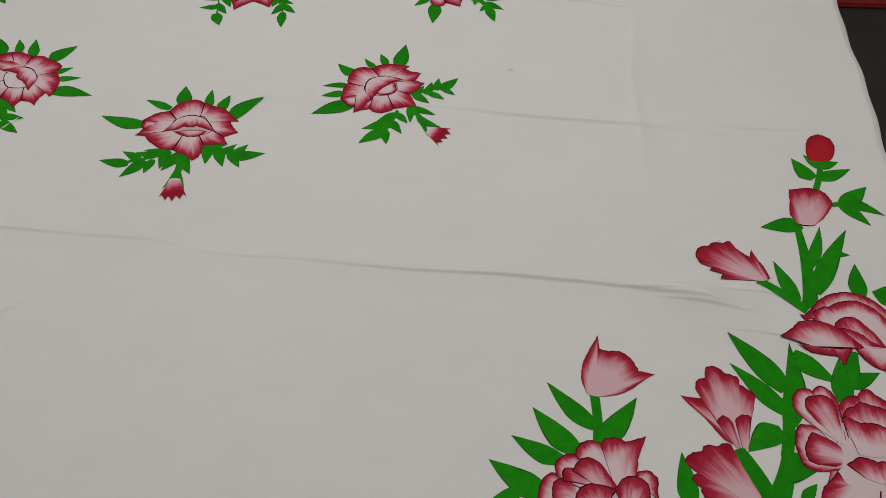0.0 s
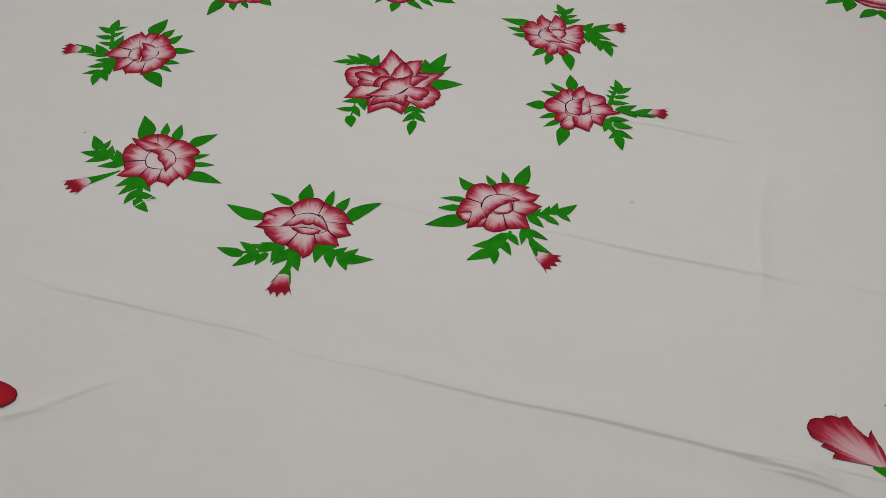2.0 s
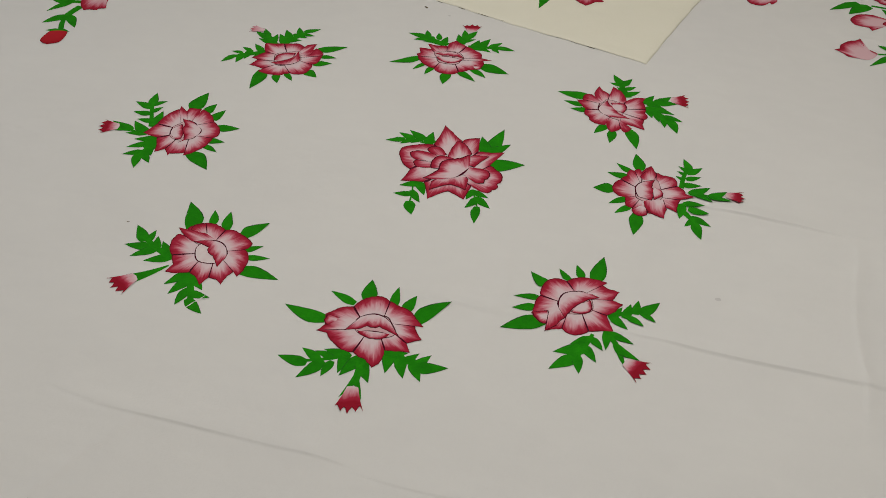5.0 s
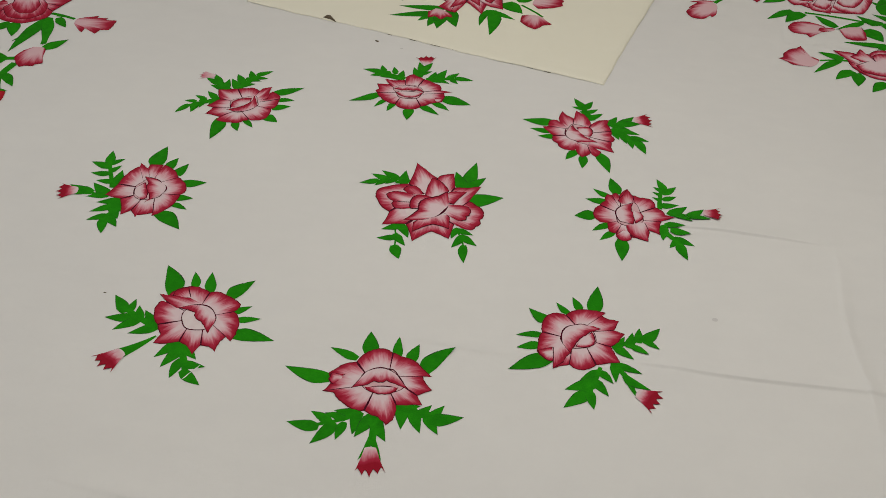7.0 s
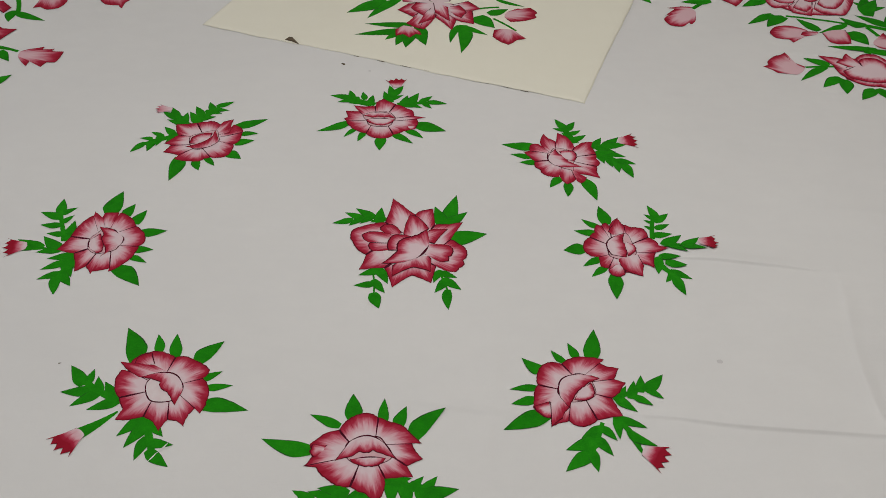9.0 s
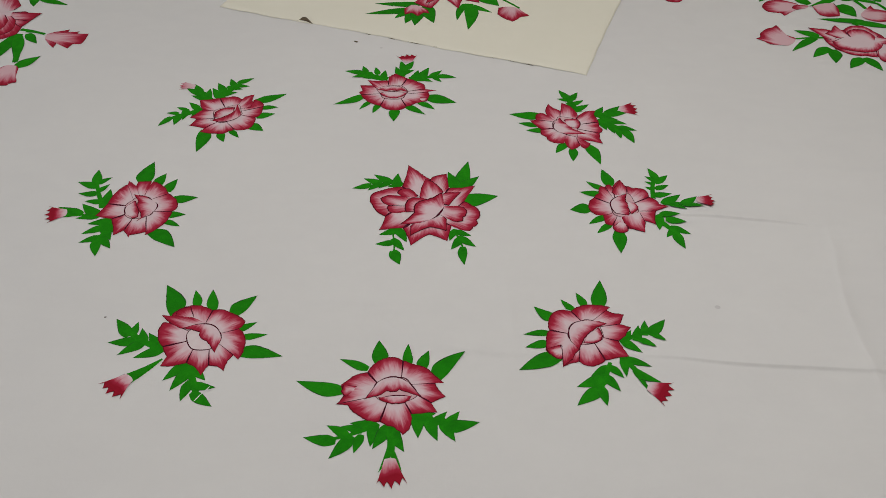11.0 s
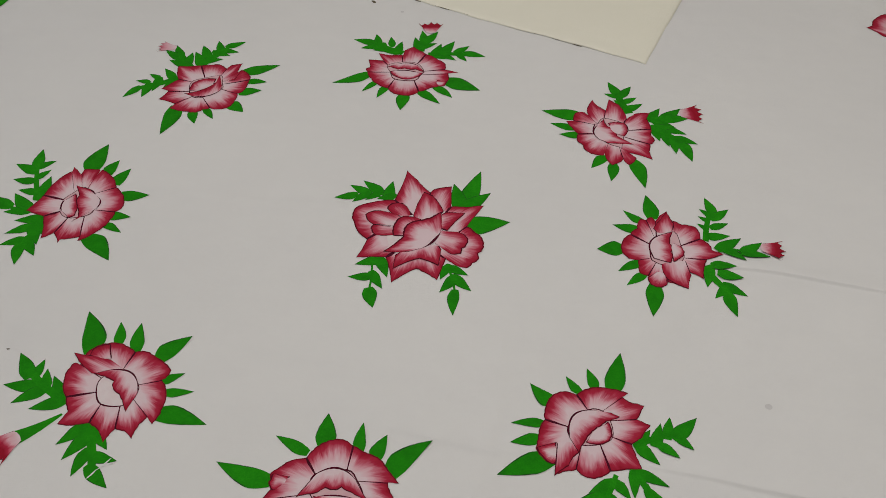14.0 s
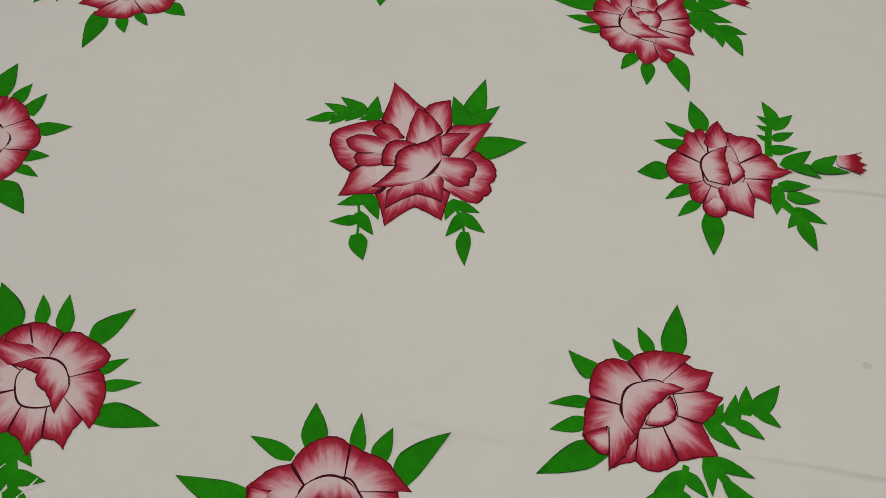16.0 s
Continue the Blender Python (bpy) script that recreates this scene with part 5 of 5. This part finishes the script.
f = motif(cream_cloth, "painted_tulip", 0.215, 0.733, "crimson tulip painted on cream cotton")
petals(f, (-14, 35, 18, 26, -30, 30, 0, -36, -3, 2, -22, -25, 5, -2, -42, 6, 19, -19, 3, 42, -12, -2, 28, 8, 0), band=60)
finish(f)
f = motif(cream_cloth, "painted_tulip", -0.016, 0.745, "small crimson and white bud painted on cream cotton")
petals(f, (-13, 32, 7, 25, -30, 13, 0, -29, -19, 0, -12, -10, 0, 3, -26, 0, 18, -9, 0, 31, -12, 0, 27, 5, 0), band=40)
finish(f)
f = motif(cream_cloth, "painted_foliage", 0.058, 0.793, "bright green stems and leaves painted on cream cotton")
stems(f, (85, 74, 146, 85, 8, 8), (128, 26, 178, -34, 7, 6))
leaves(f, (-140, 119, -223, 50, 33, 15), (-103, 120, -173, 22, 14, 16), (-69, -7, -177, -4, 22, 5), (-91, -35, -199, -60, 22, 7), (46, -18, 22, -98, 5, 13), (50, -18, 46, -143, 24, 9), (50, -18, 110, -56, 11, 11), (121, 50, 168, 76, 15, 15), (97, 35, 129, -21, 18, 26), (148, 126, 211, 90, 6, 9))
leaflets(f, (-95, -53, -127, -85), (-82, -53, -102, -111), (-65, -44, -79, -121), (-47, -34, -33, -110))
finish(f)


# ---- small things ----
EDGE_BROWN = mottled("scorched_thread_and_nick_shade", (0.09, 0.065, 0.04), (0.17, 0.13, 0.085), 200, 0.95)
SMUDGE = woven("smudged_cotton", (0.635, 0.615, 0.605), (0.68, 0.66, 0.65))


def scrap(name, x, y, z, size_x, size_y, tall, turn, mat, parent=None):
    """A tiny irregular lump: a flattened ball pinched to a point at one end."""
    bm = bmesh.new()
    bmesh.ops.create_icosphere(bm, subdivisions=2, radius=1.0)
    c, s = math.cos(radians(turn)), math.sin(radians(turn))
    for v in bm.verts:
        k = 1 + 0.35 * noise.noise(v.co * 2.3)
        px, py = v.co.x * size_x * k, v.co.y * size_y * k * (1 - 0.6 * v.co.x)
        v.co = Vector((px * c - py * s, px * s + py * c, max(0.0, v.co.z + 0.3) * tall * k))
    me = bpy.data.meshes.new(name)
    bm.to_mesh(me)
    bm.free()
    me.materials.append(mat)
    ob = new(name, me)
    ob.location = (x, y, z)
    if parent is not None:
        ob.parent = parent
    return ob


tagged(scrap("lint", -0.157, 0.603, sheet_height(-0.157, 0.603), 0.0052, 0.0020, 0.0022, 150, EDGE_BROWN), "tiny brown scrap of lint lying on the white sheet", "lint", "lint on the sheet")
tagged(scrap("lint", -0.511, -0.261, sheet_height(-0.511, -0.261), 0.0026, 0.0008, 0.0008, 8, EDGE_BROWN), "tiny dark thread of lint lying on the white sheet", "lint", "lint on the sheet")

# the cut edge of the cream cloth: a turned-up nick, its fold's shadow coloured brown, and brown frayed threads
flap = [(-0.296, 0.706, 0.0004), (-0.288, 0.717, 0.0016), (-0.279, 0.711, 0.0034), (-0.263, 0.686, 0.0010), (-0.279, 0.699, 0.0040)]
flap = [(x, y, cream_height(x, y) + z) for x, y, z in flap] + [(x, y, cream_height(x, y) - 0.0006) for x, y, z in flap]
mesh_object("turned_nick", flap, [(0, 4, 1), (1, 4, 2), (2, 4, 3), (0, 5, 9, 4), (4, 9, 8, 3), (1, 6, 5, 0), (2, 7, 6, 1), (3, 8, 7, 2)], EDGE_BROWN, cream_cloth, "turned-back nick in the cut edge, the shadow of its fold coloured brown", smooth=False)
for along, size in ((0.13, 0.012), (0.17, 0.010), (0.215, 0.007), (0.262, 0.016), (0.305, 0.012), (0.35, 0.020), (0.405, 0.022), (0.46, 0.012), (0.52, 0.009), (0.70, 0.020), (0.745, 0.014), (0.79, 0.020)):
    ex, ey = 0.354 + math.cos(radians(158.6)) * along, 0.447 + math.sin(radians(158.6)) * along
    scrap("frayed_thread", ex, ey, cream_height(ex, ey) - 0.0022, size * 0.8, 0.0007, 0.0007, 158.6, EDGE_BROWN, cream_cloth)


def smudge(x, y, r, name="smudge", mat=SMUDGE, label="small grey smudge"):
    verts, faces, n = [(0, 0, paint_height(x, y) + 0.0002)], [], 16
    for i in range(n):
        a = 2 * math.pi * i / n
        k = r * (1 + 0.22 * math.sin(a + 0.7) + 0.10 * math.cos(2 * a))
        verts.append((k * math.cos(a), k * math.sin(a), paint_height(x + k * math.cos(a), y + k * math.sin(a)) + 0.0002))
        faces.append((0, i + 1, (i + 1) % n + 1))
    ob = mesh_object(name, verts, faces, mat, bedsheet, label)
    ob.location = (x, y, 0)


smudge(0.459, -0.258, 0.0042)
smudge(-0.098, 0.573, 0.0030)
for x, y, r in ((0.716, -0.654, 0.0017), (0.727, -0.648, 0.0024), (0.735, -0.643, 0.0015), (0.741, -0.650, 0.0022), (0.748, -0.647, 0.0012)):
    smudge(x, y, r, "paint_speck", BLUSH, "pink speck of paint")


# ---- beside the bed ----
def red_mat():
    """A dark red mat with a stitched hem, lying on the floor."""
    m = tagged(box_object("red_mat", (1.42, 0.74, FLOOR_Z), (2.4, 0.93, FLOOR_Z + 0.012), MAT_RED, bevel=0.004), "dark red cloth mat on the stone floor", "mat")
    for y in (0.745, 0.905):
        box_object("hem", (1.425, y, FLOOR_Z + 0.0115), (2.395, y + 0.02, FLOOR_Z + 0.0155), MAT_RED, m, 0.0015)


red_mat()
